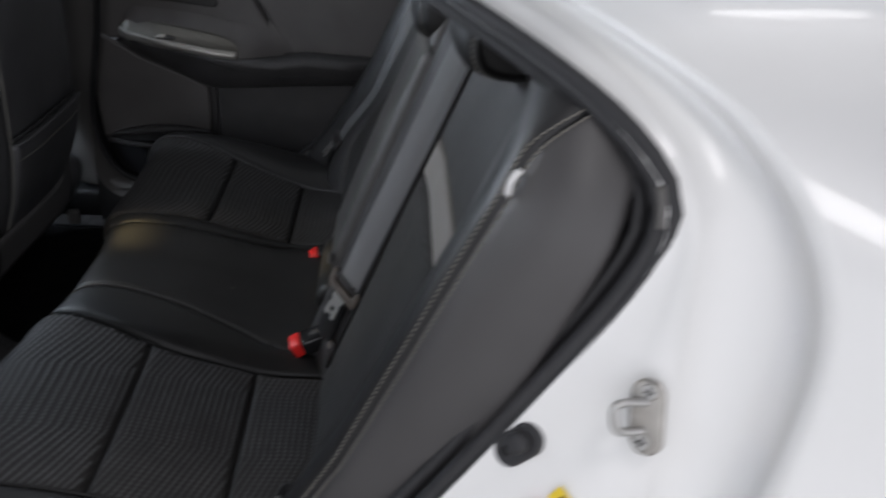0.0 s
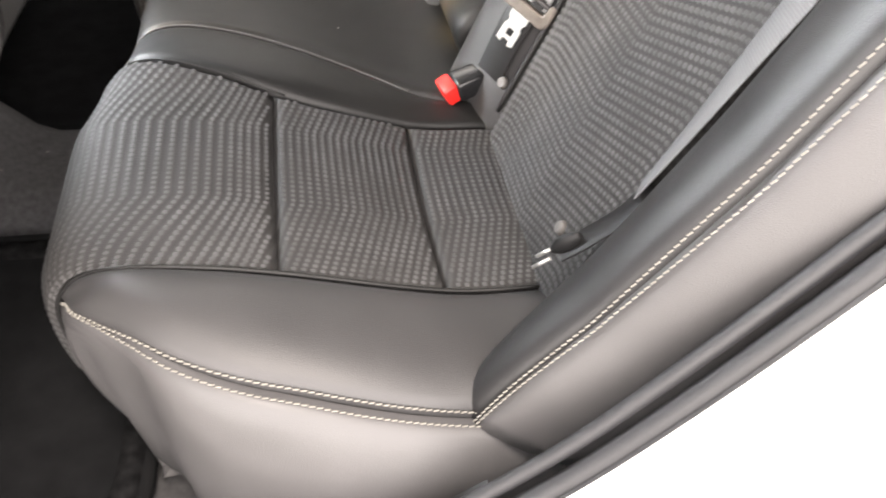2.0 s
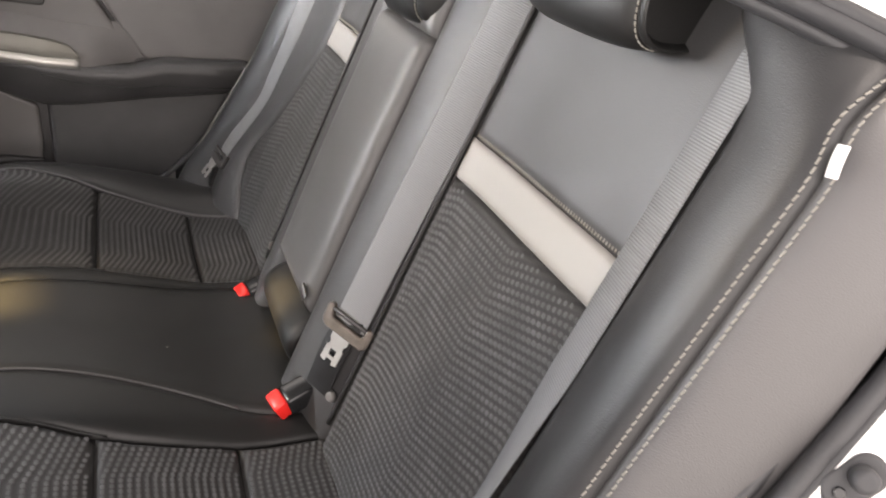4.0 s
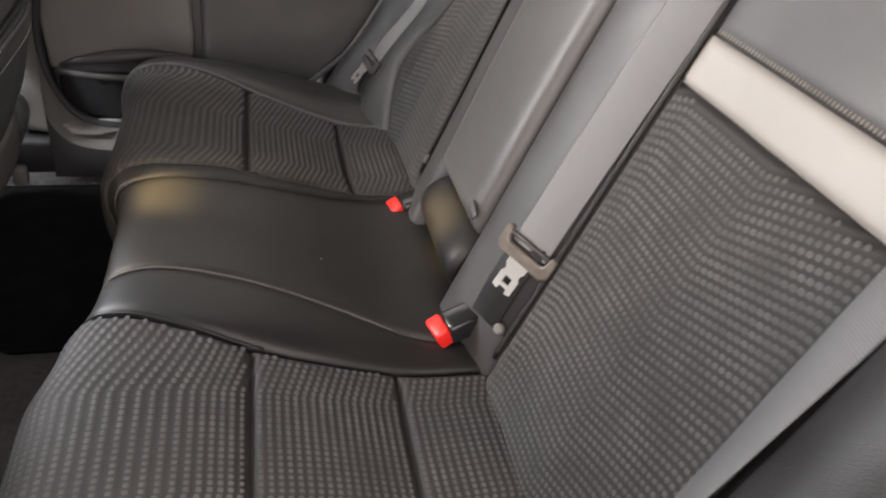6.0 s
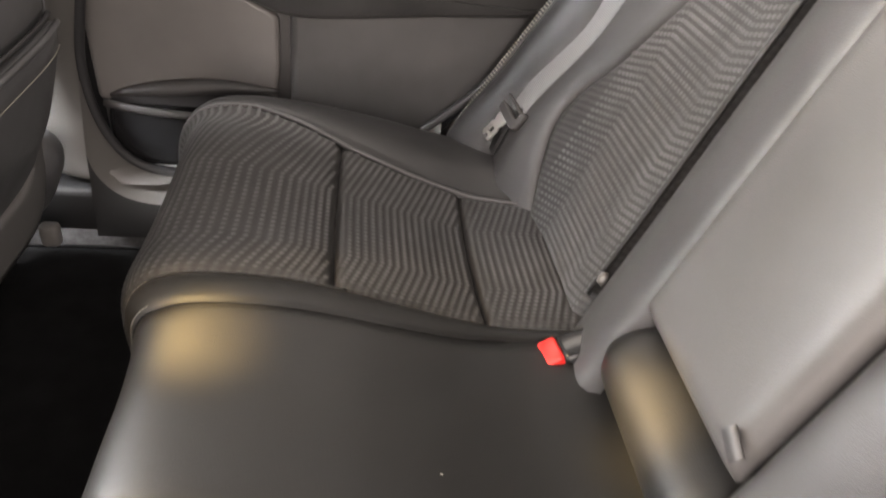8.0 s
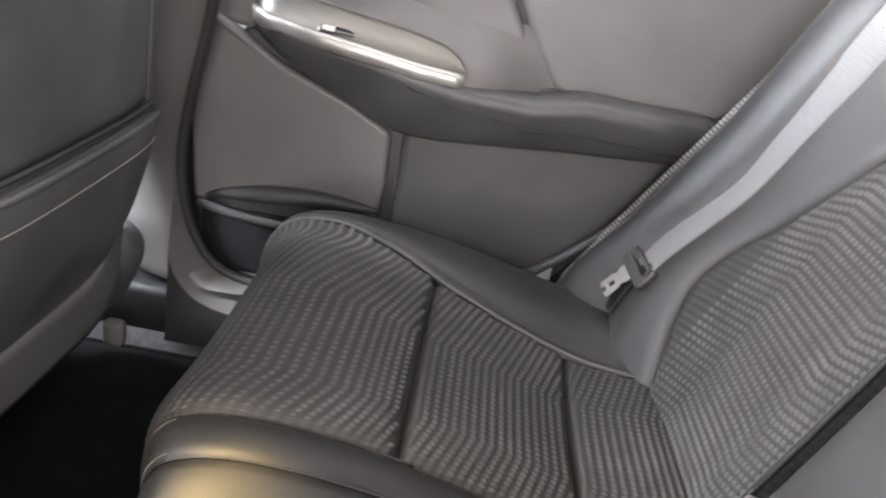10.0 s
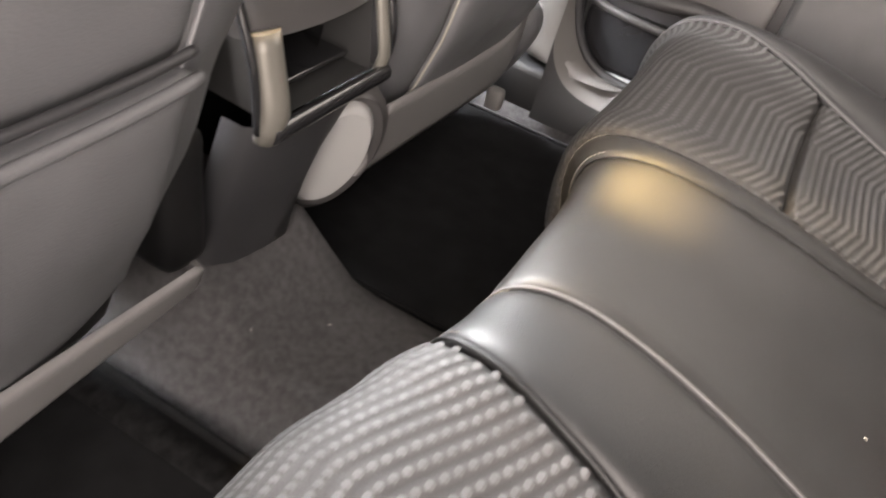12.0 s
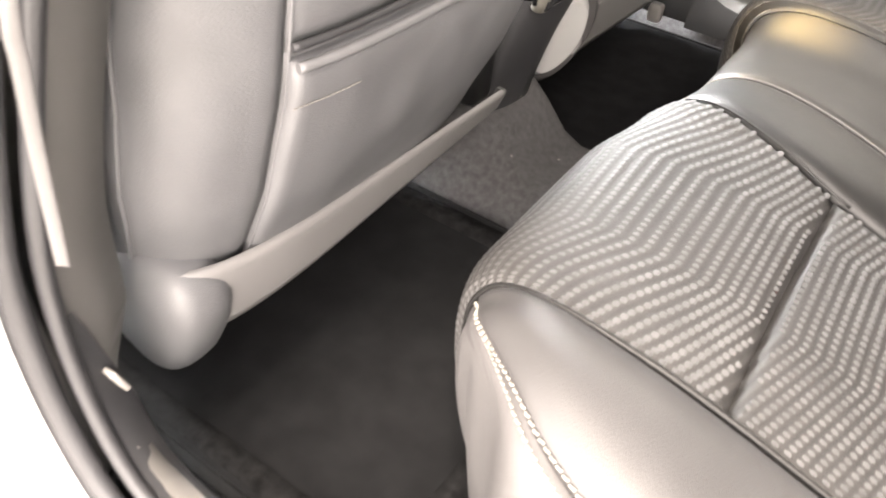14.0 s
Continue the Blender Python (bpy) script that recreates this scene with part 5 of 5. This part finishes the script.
part("window_switch", box(-0.450, 0.711, 0.5225, 0.046, 0.014, 0.006, 0.002, tilt), GLOSS_BLACK, plate_ob, "black window switch")
part("switch_rocker", box(-0.462, 0.7105, 0.5250, 0.018, 0.011, 0.006, 0.002, tilt), SILVER, plate_ob)
# release handle in its dish
hd = part("handle_dish", door_plate([(-0.535, 0.605), (-0.33, 0.590), (-0.335, 0.655), (-0.36, 0.675), (-0.53, 0.680)], 0.768, 0.008, 0.004, 0.015), PLASTIC, fd, "dark handle dish")
part("door_handle", tube(spline([(-0.500, 0.752, 0.622), (-0.46, 0.744, 0.622), (-0.41, 0.742, 0.626), (-0.378, 0.748, 0.640)], 16), [0.008, 0.008, 0.009, 0.010, 0.010, 0.010, 0.011, 0.011, 0.011, 0.011, 0.012, 0.012, 0.012, 0.011, 0.010, 0.009, 0.007], 10, flat=0.6), SILVER, hd, "satin silver door handle")
part("lock_tab", box(-0.372, 0.756, 0.655, 0.016, 0.010, 0.020, 0.003), RED, hd, "small red lock tab")
part("inner_frame", box(-0.70, 0.802, 0.46, 0.11, 0.02, 0.74, 0.004), RUBBER, fd)
# outer skin and glass of the far door
part("outer_skin", box(-0.22, 0.85, 0.40, 1.0, 0.02, 0.80, 0.006), PAINT, fd)
part("door_core", door_plate([(-0.66, 0.50), (0.10, 0.48), (0.26, 0.62), (0.26, 0.80), (-0.60, 0.80)], 0.800, 0.020, 0.004), PLASTIC, fd)
gl = part("window_glass", box(-0.22, 0.775, 0.93, 0.86, 0.004, 0.30, 0.001, pose(0, 0, 0, 22, 0, 0)), TINTED, fd, "dark tinted glass")
gl.visible_shadow = False

# ---------------------------------------------------------------- front seats
def front_seat(cy, label, dx, wide):
    """A front seat, with its back moved by dx."""
    ob = thing("car_seat", label, "car seat", group="front seats", at=(-0.8, cy, 0.02))
    half = [(0.10, 0.235), (0.20, 0.250), (0.32, 0.256), (0.45, 0.245), (0.60, 0.225), (0.80, 0.205), (0.92, 0.17), (0.97, 0.12)]
    rear = [(0.10, -0.700), (0.20, -0.668), (0.245, -0.650), (0.30, -0.629), (0.40, -0.605), (0.55, -0.590), (0.75, -0.578), (0.90, -0.580), (0.97, -0.595)]
    deep = [(0.10, 0.12), (0.30, 0.13), (0.60, 0.12), (0.97, 0.06)]

    def shell(u, v):
        # u: height, v: -1..1 from the left front round the back to the right front
        w, xr, dp = lerp_table(half, u), lerp_table(rear, u) + dx, lerp_table(deep, u)
        a = v * math.pi / 2
        s, c = math.sin(a), math.cos(a)
        if s * cy < 0:
            w += wide * lerp_table([(0.20, 0.3), (0.30, 0.3), (0.40, 0.35), (0.47, 1.0), (0.53, 1.45), (0.62, 1.7), (0.97, 1.2)], u)
        y = math.copysign(abs(s) ** 0.55, s) * w
        x = xr - dp * (1 - abs(c) ** 0.60)
        # the foot of the back rounds off and rises towards one side
        r = y / w
        lift = 0.22 * max(0.0, (r - 0.5) / 0.5) ** 2 if cy > 0 else 0.06 * max(0.0, (r - 0.2) / 0.8) ** 1.6
        return Vector((x, cy + y, u + lift * (1 - smooth01((u - 0.22) / 0.22))))

    ss = 1.0 if normal_of(shell, 0.4, 0.0).x > 0 else -1.0

    def y_to_v(u, y):
        s = (abs(y) / lerp_table(half, u)) ** (1 / 0.55)
        return math.copysign(math.asin(min(s, 1)) / (math.pi / 2), y)

    seams = [(0.10, 0.165), (0.22, 0.170), (0.40, 0.160), (0.60, 0.145), (0.95, 0.12)]
    inner_seam = [(0.10, 0.145), (0.22, 0.150), (0.40, 0.160), (0.60, 0.160), (0.95, 0.14)] if cy > 0 else seams
    lo = lambda u: y_to_v(u, -lerp_table(inner_seam, u))
    hi = lambda u: y_to_v(u, lerp_table(seams, u))
    panel("rear_upper", shell, 0.43, 0.95, lo, hi, SEAT_VINYL, ob, puff=0.004, edge=0.012, nu=30, nv=24, sign=ss)
    panel("rear_lower", shell, 0.215, 0.435, lo, hi, SEAT_VINYL, ob, puff=0.004, edge=0.012, nu=16, nv=24, sign=ss)

    def pocket(u, v):
        p = shell(u, v)
        k = smooth01((u - 0.20) / 0.20)
        return p + normal_of(shell, u, v) * ss * (0.004 + 0.010 * k * math.cos(v * math.pi / 2))

    pk = panel("map_pocket", pocket, 0.205, 0.427, lo, hi, SEAT_VINYL, ob, "sagging grey map pocket", puff=0.003, edge=0.010, nu=20, nv=24, sign=ss)
    top = [pocket(0.427, lo(0.427) + (hi(0.427) - lo(0.427)) * i / 30) for i in range(31)]
    part("pocket_hem", tube(top, 0.0042, 8), SEAT_VINYL, pk)
    # dark tube behind the hem stands in for the shadow gap
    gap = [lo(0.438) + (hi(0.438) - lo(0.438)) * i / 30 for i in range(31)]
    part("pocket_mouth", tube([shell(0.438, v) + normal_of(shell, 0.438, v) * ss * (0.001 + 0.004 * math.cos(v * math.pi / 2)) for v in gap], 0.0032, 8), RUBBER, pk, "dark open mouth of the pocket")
    vs = [lo(0.38) + (hi(0.38) - lo(0.38)) * (1.0 if cy > 0 else 0.3) * i / 40 for i in range(41)]
    stitches("hem_stitching", [pocket(0.398, v) for v in vs], [normal_of(pocket, 0.398, v) * ss for v in vs], pk, pitch=0.005, lift=0.0005, mat=SEAM if cy > 0 else PLASTIC_GREY)
    for side, f in ((-1, lo), (1, hi)):
        panel("side_wrap", shell, 0.20, 0.95, *((-1.0, f) if side < 0 else (f, 1.0)), SEAT_VINYL, ob, puff=0.004, edge=0.012, nu=36, nv=16, sign=ss)
        us = [0.205 + 0.72 * i / 60 for i in range(61)]
        part("piping", tube([shell(u, f(u)) + normal_of(shell, u, f(u)) * ss * 0.0012 for u in us], 0.0017, 6), SEAM if cy > 0 and side < 0 else SEAT_VINYL, ob)
        bow = lambda u: side * (0.78 + 0.09 * math.sin(math.pi * min(1.0, (u - 0.20) / 0.50)))
        part("piping", tube([shell(u, bow(u)) + normal_of(shell, u, bow(u)) * ss * 0.001 for u in us], 0.0024, 6), SEAT_VINYL, ob)
    rows = [[shell(0.20 + 0.75 * i / 12, s) for s in (-1, 1)] for i in range(13)]
    rows = [[r[0], (r[0] + r[1]) / 2 + Vector((-0.02, 0, 0)), r[1]] for r in rows]
    part("front_face", grid_bm(rows), LEATHER, ob)

    # lower plastic valance
    if cy > 0:
        # a band that tapers along the foot of the back and climbs its rounded corner
        low = spline([(0.130, 0, 0.160), (0.25, 0, 0.156), (0.40, 0, 0.149), (0.50, 0, 0.150), (0.565, 0, 0.178), (0.603, 0, 0.235), (0.618, 0, 0.31)], 60)
        high = spline([(0.165, 0, 0.240), (0.27, 0, 0.234), (0.39, 0, 0.228), (0.48, 0, 0.230), (0.535, 0, 0.252), (0.575, 0, 0.295), (0.597, 0, 0.35)], 60)

        def val(u, v):
            k = min(max((v + 1) / 2, 0.0), 0.9999) * 60
            a, b = low[int(k)].lerp(low[int(k) + 1], k % 1), high[int(k)].lerp(high[int(k) + 1], k % 1)
            p = a.lerp(b, u)
            return Vector((-0.676 + 0.010 * u - 0.020 * smooth01((k - 36) / 24), p.x, p.z))
    else:
        def val(u, v):
            # a straight board, higher at its inner end, with short turned-in ends
            y = 0.236 * max(-1.0, min(1.0, v * 1.06))
            turn = max(0.0, abs(v) * 1.06 - 1.0) / 0.06
            inner = 0.5 + 0.5 * y / 0.236
            z = 0.156 + 0.036 * inner + (0.084 - 0.052 * inner) * u
            bend = 0.078 * (1 - (1 - min(1.0, max(0.0, -y / 0.250)) ** 3.6) ** 0.3)
            return Vector((dx - 0.655 - bend + 0.012 * u - 0.012 * turn, cy + y + math.copysign(0.004 * turn, v), z))

    vs_ = 1.0 if normal_of(val, 0.5, 0.05).x > 0 else -1.0
    panel("valance", val, 0.0, 1.0, -1.0, 1.0, VALANCE, ob, "pale grey plastic seat valance", puff=0.0015, edge=0.02, nu=8, nv=68, sign=vs_, rim=0.005)

    # recliner covers on both hinges
    for side in (-1, 1):
        bm = bmesh.new()
        if side * cy < 0 and cy < 0:
            continue
        if side * cy < 0:
            # inner hinge: a flat lens in a dark ring
            bmesh.ops.create_cone(bm, cap_ends=True, segments=36, radius1=1.0, radius2=0.80, depth=1.0)
            axis = Vector((0.79, -0.60, -0.10)).normalized()
            upward_d = Vector((0.31, 0.21, 0.93))
            upward_d = (upward_d - axis * upward_d.dot(axis)).normalized()
            at = Matrix((upward_d.cross(axis), upward_d, axis)).transposed().to_4x4()
            at.translation = Vector((-0.698, 0.106, 0.192))
            bmesh.ops.transform(bm, matrix=at @ Matrix.Diagonal((0.043, 0.075, 0.016, 1)), verts=bm.verts)
            lens = part("recliner_cover", bm, HINGE, ob, "flat pale grey hinge cover")
            drum = bmesh.new()
            bmesh.ops.create_cone(drum, cap_ends=True, segments=40, radius1=1.0, radius2=1.0, depth=1.0)
            bmesh.ops.bevel(drum, geom=[e for e in drum.edges if all(v.co.z > 0 for v in e.verts)], offset=0.12, segments=3, affect="EDGES")
            bmesh.ops.transform(drum, matrix=at @ Matrix.Translation((0.006, 0, -0.030)) @ Matrix.Diagonal((0.052, 0.086, 0.055, 1)), verts=drum.verts)
            part("hinge_drum", drum, PLASTIC, lens, "dark round hinge housing")
            continue
        bmesh.ops.create_uvsphere(bm, u_segments=28, v_segments=16, radius=1.0)
        for v in bm.verts:
            v.co = Vector([math.copysign(abs(t) ** 0.66, t) for t in v.co])
        y = cy + side * 0.230
        bmesh.ops.transform(bm, matrix=Matrix.Translation((-0.722 + dx, y + side * -0.008, 0.178)) @ pose(0, 0, 0, 0, 24, 0) @ Matrix.Diagonal((0.060, 0.038, 0.078, 1)), verts=bm.verts)
        cover = part("recliner_cover", bm, SEAT_VINYL, ob, "rounded grey hinge cover")
        part("cover_tab", box(-0.728 + dx, y - side * 0.004, 0.252, 0.026, 0.016, 0.010, 0.004, pose(0, 0, 0, 0, 30, 0), 3), VALANCE, cover)
    if cy < 0:
        # added black box covers a bright gap where the seat's side is shaded
        part("hinge_shroud", box(-0.800, cy + 0.273, 0.235, 0.21, 0.052, 0.14, 0.016, seg=3), BLACK_TRIM, ob, "black plastic hinge shroud")
    # cushion, rails
    part("cushion", box(-0.98, cy, 0.19, 0.52, 0.47, 0.16, 0.05, seg=4), LEATHER, ob)
    for side in (-1, 1):
        rl = part("seat_rail", box(-1.06, cy + side * 0.19, 0.055, 0.52, 0.035, 0.05, 0.006), PLASTIC, ob)
        if cy > 0 and side > 0:
            part("rail_cap", box(-0.715, cy + 0.225, 0.062, 0.03, 0.022, 0.040, 0.008, seg=3), PLASTIC_GREY, rl)
    head = bmesh.new()
    bmesh.ops.create_uvsphere(head, u_segments=24, v_segments=14, radius=1)
    for v in head.verts:
        v.co = Vector([math.copysign(abs(t) ** 0.7, t) for t in v.co])
    bmesh.ops.transform(head, matrix=Matrix.Translation((-0.63, cy, 1.06)) @ Matrix.Diagonal((0.055, 0.125, 0.075, 1)), verts=head.verts)
    part("headrest", head, LEATHER, ob)
    for side in (-1, 1):
        part("headrest_post", tube([(-0.625, cy + side * 0.05, 0.93), (-0.63, cy + side * 0.05, 1.04)], 0.006, 8), STEEL, ob)
    return ob


front_seat(-0.372, "grey leather front seat back with a sagging map pocket", 0.0, 0.075)
front_seat(0.388, "grey leather front seat back beside the console, map pocket empty", -0.02, 0.0)

# ---------------------------------------------------------------- console between the front seats
con = thing("centre_console", "dark plastic centre console with an open rear cubby", "car console", at=(-0.85, 0.03, 0.05))
CY = 0.040


def ring_x(x, z0, z1, w, r=0.02, low=None):
    pts = [(-w, z0), (-w, z1 - r), (-w + r * 0.3, z1 - r * 0.3), (-w + r, z1), (w - r, z1), (w - r * 0.3, z1 - r * 0.3), (w, z1 - r), (low or w, z0)]
    return [Vector((x, CY + a, b)) for a, b in pts]


# sides in black mat carpet: the shadow beside them put in by colour
part("side_shell", grid_bm([ring_x(-1.25, 0.04, 0.33, 0.105), ring_x(-0.95, 0.04, 0.40, 0.105, low=0.05), ring_x(-0.80, 0.04, 0.455, 0.102, low=0.030), ring_x(-0.725, 0.05, 0.455, 0.098, low=0.004)]), MAT_CLOTH, con)
part("lid", box(-0.86, CY, 0.455, 0.30, 0.185, 0.05, 0.022, pose(0, 0, 0, 0, 4, 0), 4), LEATHER, con, "padded dark leather lid")
# rear face: upper hood, bezel with open cubby, lower cover


def face_pt(y, z, out=0.0):
    x = lerp_table([(0.05, -0.725), (0.16, -0.705), (0.29, -0.672), (0.32, -0.664), (0.40, -0.682), (0.44, -0.705), (0.48, -0.745)], z)
    return Vector((x + out, CY + y, z))


def strip(z0, z1, w0, w1, out=0.0, n=8, bow=0.012, right=None):
    rows = []
    for i in range(n + 1):
        z = z0 + (z1 - z0) * i / n
        w = w0 + (w1 - w0) * i / n
        e = w if right is None else right + (w1 - right) * (i / n) ** 3
        rows.append([face_pt(-w, z, out - 0.035), face_pt(-w, z, out - 0.012), face_pt(-w * 0.92, z, out - 0.002)] + [face_pt((w if k < 0 else e) * k / 4, z, out + bow * (1 - (k / 4) ** 2)) for k in range(-3, 4)]
                    + [face_pt(e * 0.92, z, out - 0.002), face_pt(e, z, out - 0.012), face_pt(e, z, out - 0.035)])
    return grid_bm(rows)


part("hood", strip(0.410, 0.480, 0.095, 0.075), LEATHER, con)
part("upper_bar", strip(0.375, 0.408, 0.094, 0.095), PLASTIC, con, "dark grey bar over the cubby")
part("lower_cover", strip(0.05, 0.300, 0.108, 0.092, right=-0.015), RUBBER, con)
for side in (-1, 1):
    part("bezel_post", tube([face_pt(side * 0.080, 0.292 + 0.013 * i, 0.006) for i in range(8)], 0.0105 if side < 0 else 0.0055, 10, flat=1.4), SATIN, con, "satin grey bezel post")
part("bezel_sill", tube([face_pt(0.085 * k / 6, 0.300, 0.012) for k in range(-6, 7)], 0.009, 10, flat=0.8), GLOSS_BLACK, con)
part("bezel_edge", tube(spline([face_pt(-0.092, 0.300, 0.004), face_pt(-0.096, 0.36, 0.004), face_pt(-0.095, 0.42, 0.002), face_pt(-0.07, 0.47, 0)], 16), 0.004, 8), GLOSS_BLACK, con)
part("bezel_edge", tube(spline([face_pt(0.092, 0.290, 0.004), face_pt(0.098, 0.34, 0.004), face_pt(0.097, 0.42, 0.002), face_pt(0.07, 0.47, 0)], 16), 0.005, 8), GLOSS_BLACK, con)
# cubby: open box behind the bezel
cub = bmesh.new()
fr = [(-0.074, 0.302), (0.074, 0.302), (0.074, 0.376), (-0.074, 0.376)]
a = [cub.verts.new(face_pt(y, z, 0.0)) for y, z in fr]
b = [cub.verts.new(Vector((-0.84, CY + y * 0.9, 0.31 + (z - 0.31) * 0.8))) for y, z in fr]
for k in range(4):
    cub.faces.new((a[k], a[(k + 1) % 4], b[(k + 1) % 4], b[k]))
cub.faces.new(b)
# black walls: the shade inside the cubby is put in their colour
part("cubby", cub, INK_SHADE, con, "empty open cubby", smooth=False)
part("cubby_tray", box(-0.755, CY, 0.313, 0.13, 0.13, 0.006, 0.002), GLOSS_BLACK, con)

# ---------------------------------------------------------------- closing shell: roof, rear shelf, far side, front
part("headliner_sheet", grid_bm([[Vector((x, y, 1.17 - 0.10 * (y / 0.62) ** 2 - 0.10 * max(0, (x + 0.1) / 0.6) ** 2 - 0.10 * max(0, (-0.8 - x) / 0.8) ** 2)) for y in [-0.62 + 0.062 * i for i in range(21)]] for x in [-1.6 + 0.1 * i for i in range(22)]]),
     HEADLINER, None)
roof = bpy.data.objects["headliner_sheet"]
roof.name = "ceiling"
tagged(roof, "pale cloth headliner", "headliner", kind="structure")
outer = part("roof", grid_bm([[Vector((x, y, 1.21 - 0.10 * (y / 0.66) ** 2 - 0.10 * max(0, (x + 0.1) / 0.6) ** 2 - 0.10 * max(0, (-0.8 - x) / 0.8) ** 2)) for y in [-0.66 + 0.066 * i for i in range(21)]] for x in [-1.6 + 0.1 * i for i in range(22)]]), PAINT, None)
tagged(outer, "white painted car roof", "car roof", kind="structure")
dome = thing("dome_lamp", "small warm dome lamp in the headliner", "interior lamp", at=(-1.02, 0.075, 1.155))
part("lens_ring", tube([(-1.02 + 0.035 * math.cos(2 * math.pi * i / 24), 0.075 + 0.035 * math.sin(2 * math.pi * i / 24), 1.150) for i in range(25)], 0.005, 6, caps=False), PLASTIC_GREY, dome)
shelf = part("rear_shelf", box(0.62, 0, 0.905, 0.56, 1.10, 0.03, 0.008), CARPET, None)
tagged(shelf, "dark rear parcel shelf", "parcel shelf", kind="structure")
wall = part("wall_rear", box(0.46, 0, 0.45, 0.04, 1.36, 0.88, 0.004), PLASTIC, None)
tagged(wall, "dark bulkhead behind the rear backrests", "bulkhead", kind="structure")
for sgn in (-1, 1):
    q = part("quarter_trim", grid_bm([[Vector((0.26, sgn * 0.55, 0.93)), Vector((0.30, sgn * 0.54, 1.03)), Vector((0.20, sgn * 0.53, 1.09))], [Vector((0.60, sgn * 0.56, 0.92)), Vector((0.55, sgn * 0.54, 1.00)), Vector((0.50, sgn * 0.52, 1.05))]]), HEADLINER, None)
    tagged(q, "pale rear pillar trim", "pillar trim", kind="structure")
rw = part("window_1", box(0.72, 0, 1.00, 0.004, 1.12, 0.34, 0, pose(0, 0, 0, 0, -58, 0)), GLASS, None)
tagged(rw, "sloping rear window glass", "window", kind="structure")
rw.visible_shadow = False
ws = part("window_2", box(-1.78, 0, 0.98, 0.004, 1.20, 0.62, 0, pose(0, 0, 0, 0, 52, 0)), GLASS, None)
tagged(ws, "sloping windscreen glass", "window", kind="structure")
ws.visible_shadow = False
dash = part("wall_front", box(-1.85, 0, 0.42, 0.30, 1.40, 0.75, 0.08, seg=4), PLASTIC, None)
tagged(dash, "dark dashboard closing the front of the cabin", "dashboard", kind="structure")
for sgn in (-1, 1):
    f = thing("door_2" if sgn < 0 else "door_3", "shut front door with dark trim", "car door", kind="structure", at=(-1.25, sgn * 0.74, 0.1))
    part("trim_panel", box(-1.27, sgn * 0.755, 0.42, 1.02, 0.05, 0.70, 0.02, seg=3), PLASTIC, f)
    part("outer_skin", box(-1.27, sgn * 0.85, 0.38, 1.04, 0.02, 0.80, 0.006), PAINT, f)
    g = part("window_glass", box(-1.20, sgn * 0.72, 0.95, 0.86, 0.004, 0.38, 0, pose(0, 0, 0, sgn * 20, 0, 0)), GLASS, f)
    g.visible_shadow = False
qf = part("quarter_panel_far", box(0.60, 0.86, 0.40, 0.75, 0.03, 0.95, 0.01), PAINT, None)
tagged(qf, "white far rear quarter panel", "car body", kind="structure")
rocker = part("rocker_panel", box(-0.55, -0.80, 0.035, 1.3, 0.13, 0.10, 0.02, seg=3), PAINT, None)
tagged(rocker, "white painted rocker under the open door", "car body", kind="structure")
rocker2 = part("rocker_panel_far", box(-0.55, 0.80, 0.035, 1.3, 0.13, 0.10, 0.02, seg=3), PAINT, None)
tagged(rocker2, "white painted rocker under the closed door", "car body", kind="structure")
under = part("underbody", box(-0.5, 0, -0.06, 2.9, 1.56, 0.06, 0.01), PLASTIC, None)
tagged(under, "dark underbody below the cabin floor", "car body", kind="structure")
ground = part("ground", grid_bm([[Vector((x, y, -0.36)) for y in (-300, -30, -6, -3, -1, 1, 3, 6, 30, 300)] for x in (-300, -30, -6, -3, -1, 1, 3, 6, 30, 300)]), CONCRETE, None)
tagged(ground, "pale concrete paving under the car", "ground", kind="structure")
for x in (-1.35, 0.95):
    for sgn in (-1, 1):
        w = thing("wheel", "black tyre with a silver rim", "wheel", group="wheels", at=(x, sgn * 0.78, -0.36))
        part("tyre", tube([(x + 0.26 * math.cos(2 * math.pi * i / 32), sgn * 0.78, -0.05 + 0.26 * math.sin(2 * math.pi * i / 32)) for i in range(33)], 0.055, 10, caps=False, up=(0, 1, 0)), RUBBER, w)
        bm = bmesh.new()
        bmesh.ops.create_cone(bm, cap_ends=True, segments=28, radius1=0.21, radius2=0.21, depth=0.09)
        bmesh.ops.transform(bm, matrix=Matrix.Translation((x, sgn * 0.78, -0.05)) @ pose(0, 0, 0, 90, 0, 0), verts=bm.verts)
        part("rim", bm, SILVER, w)
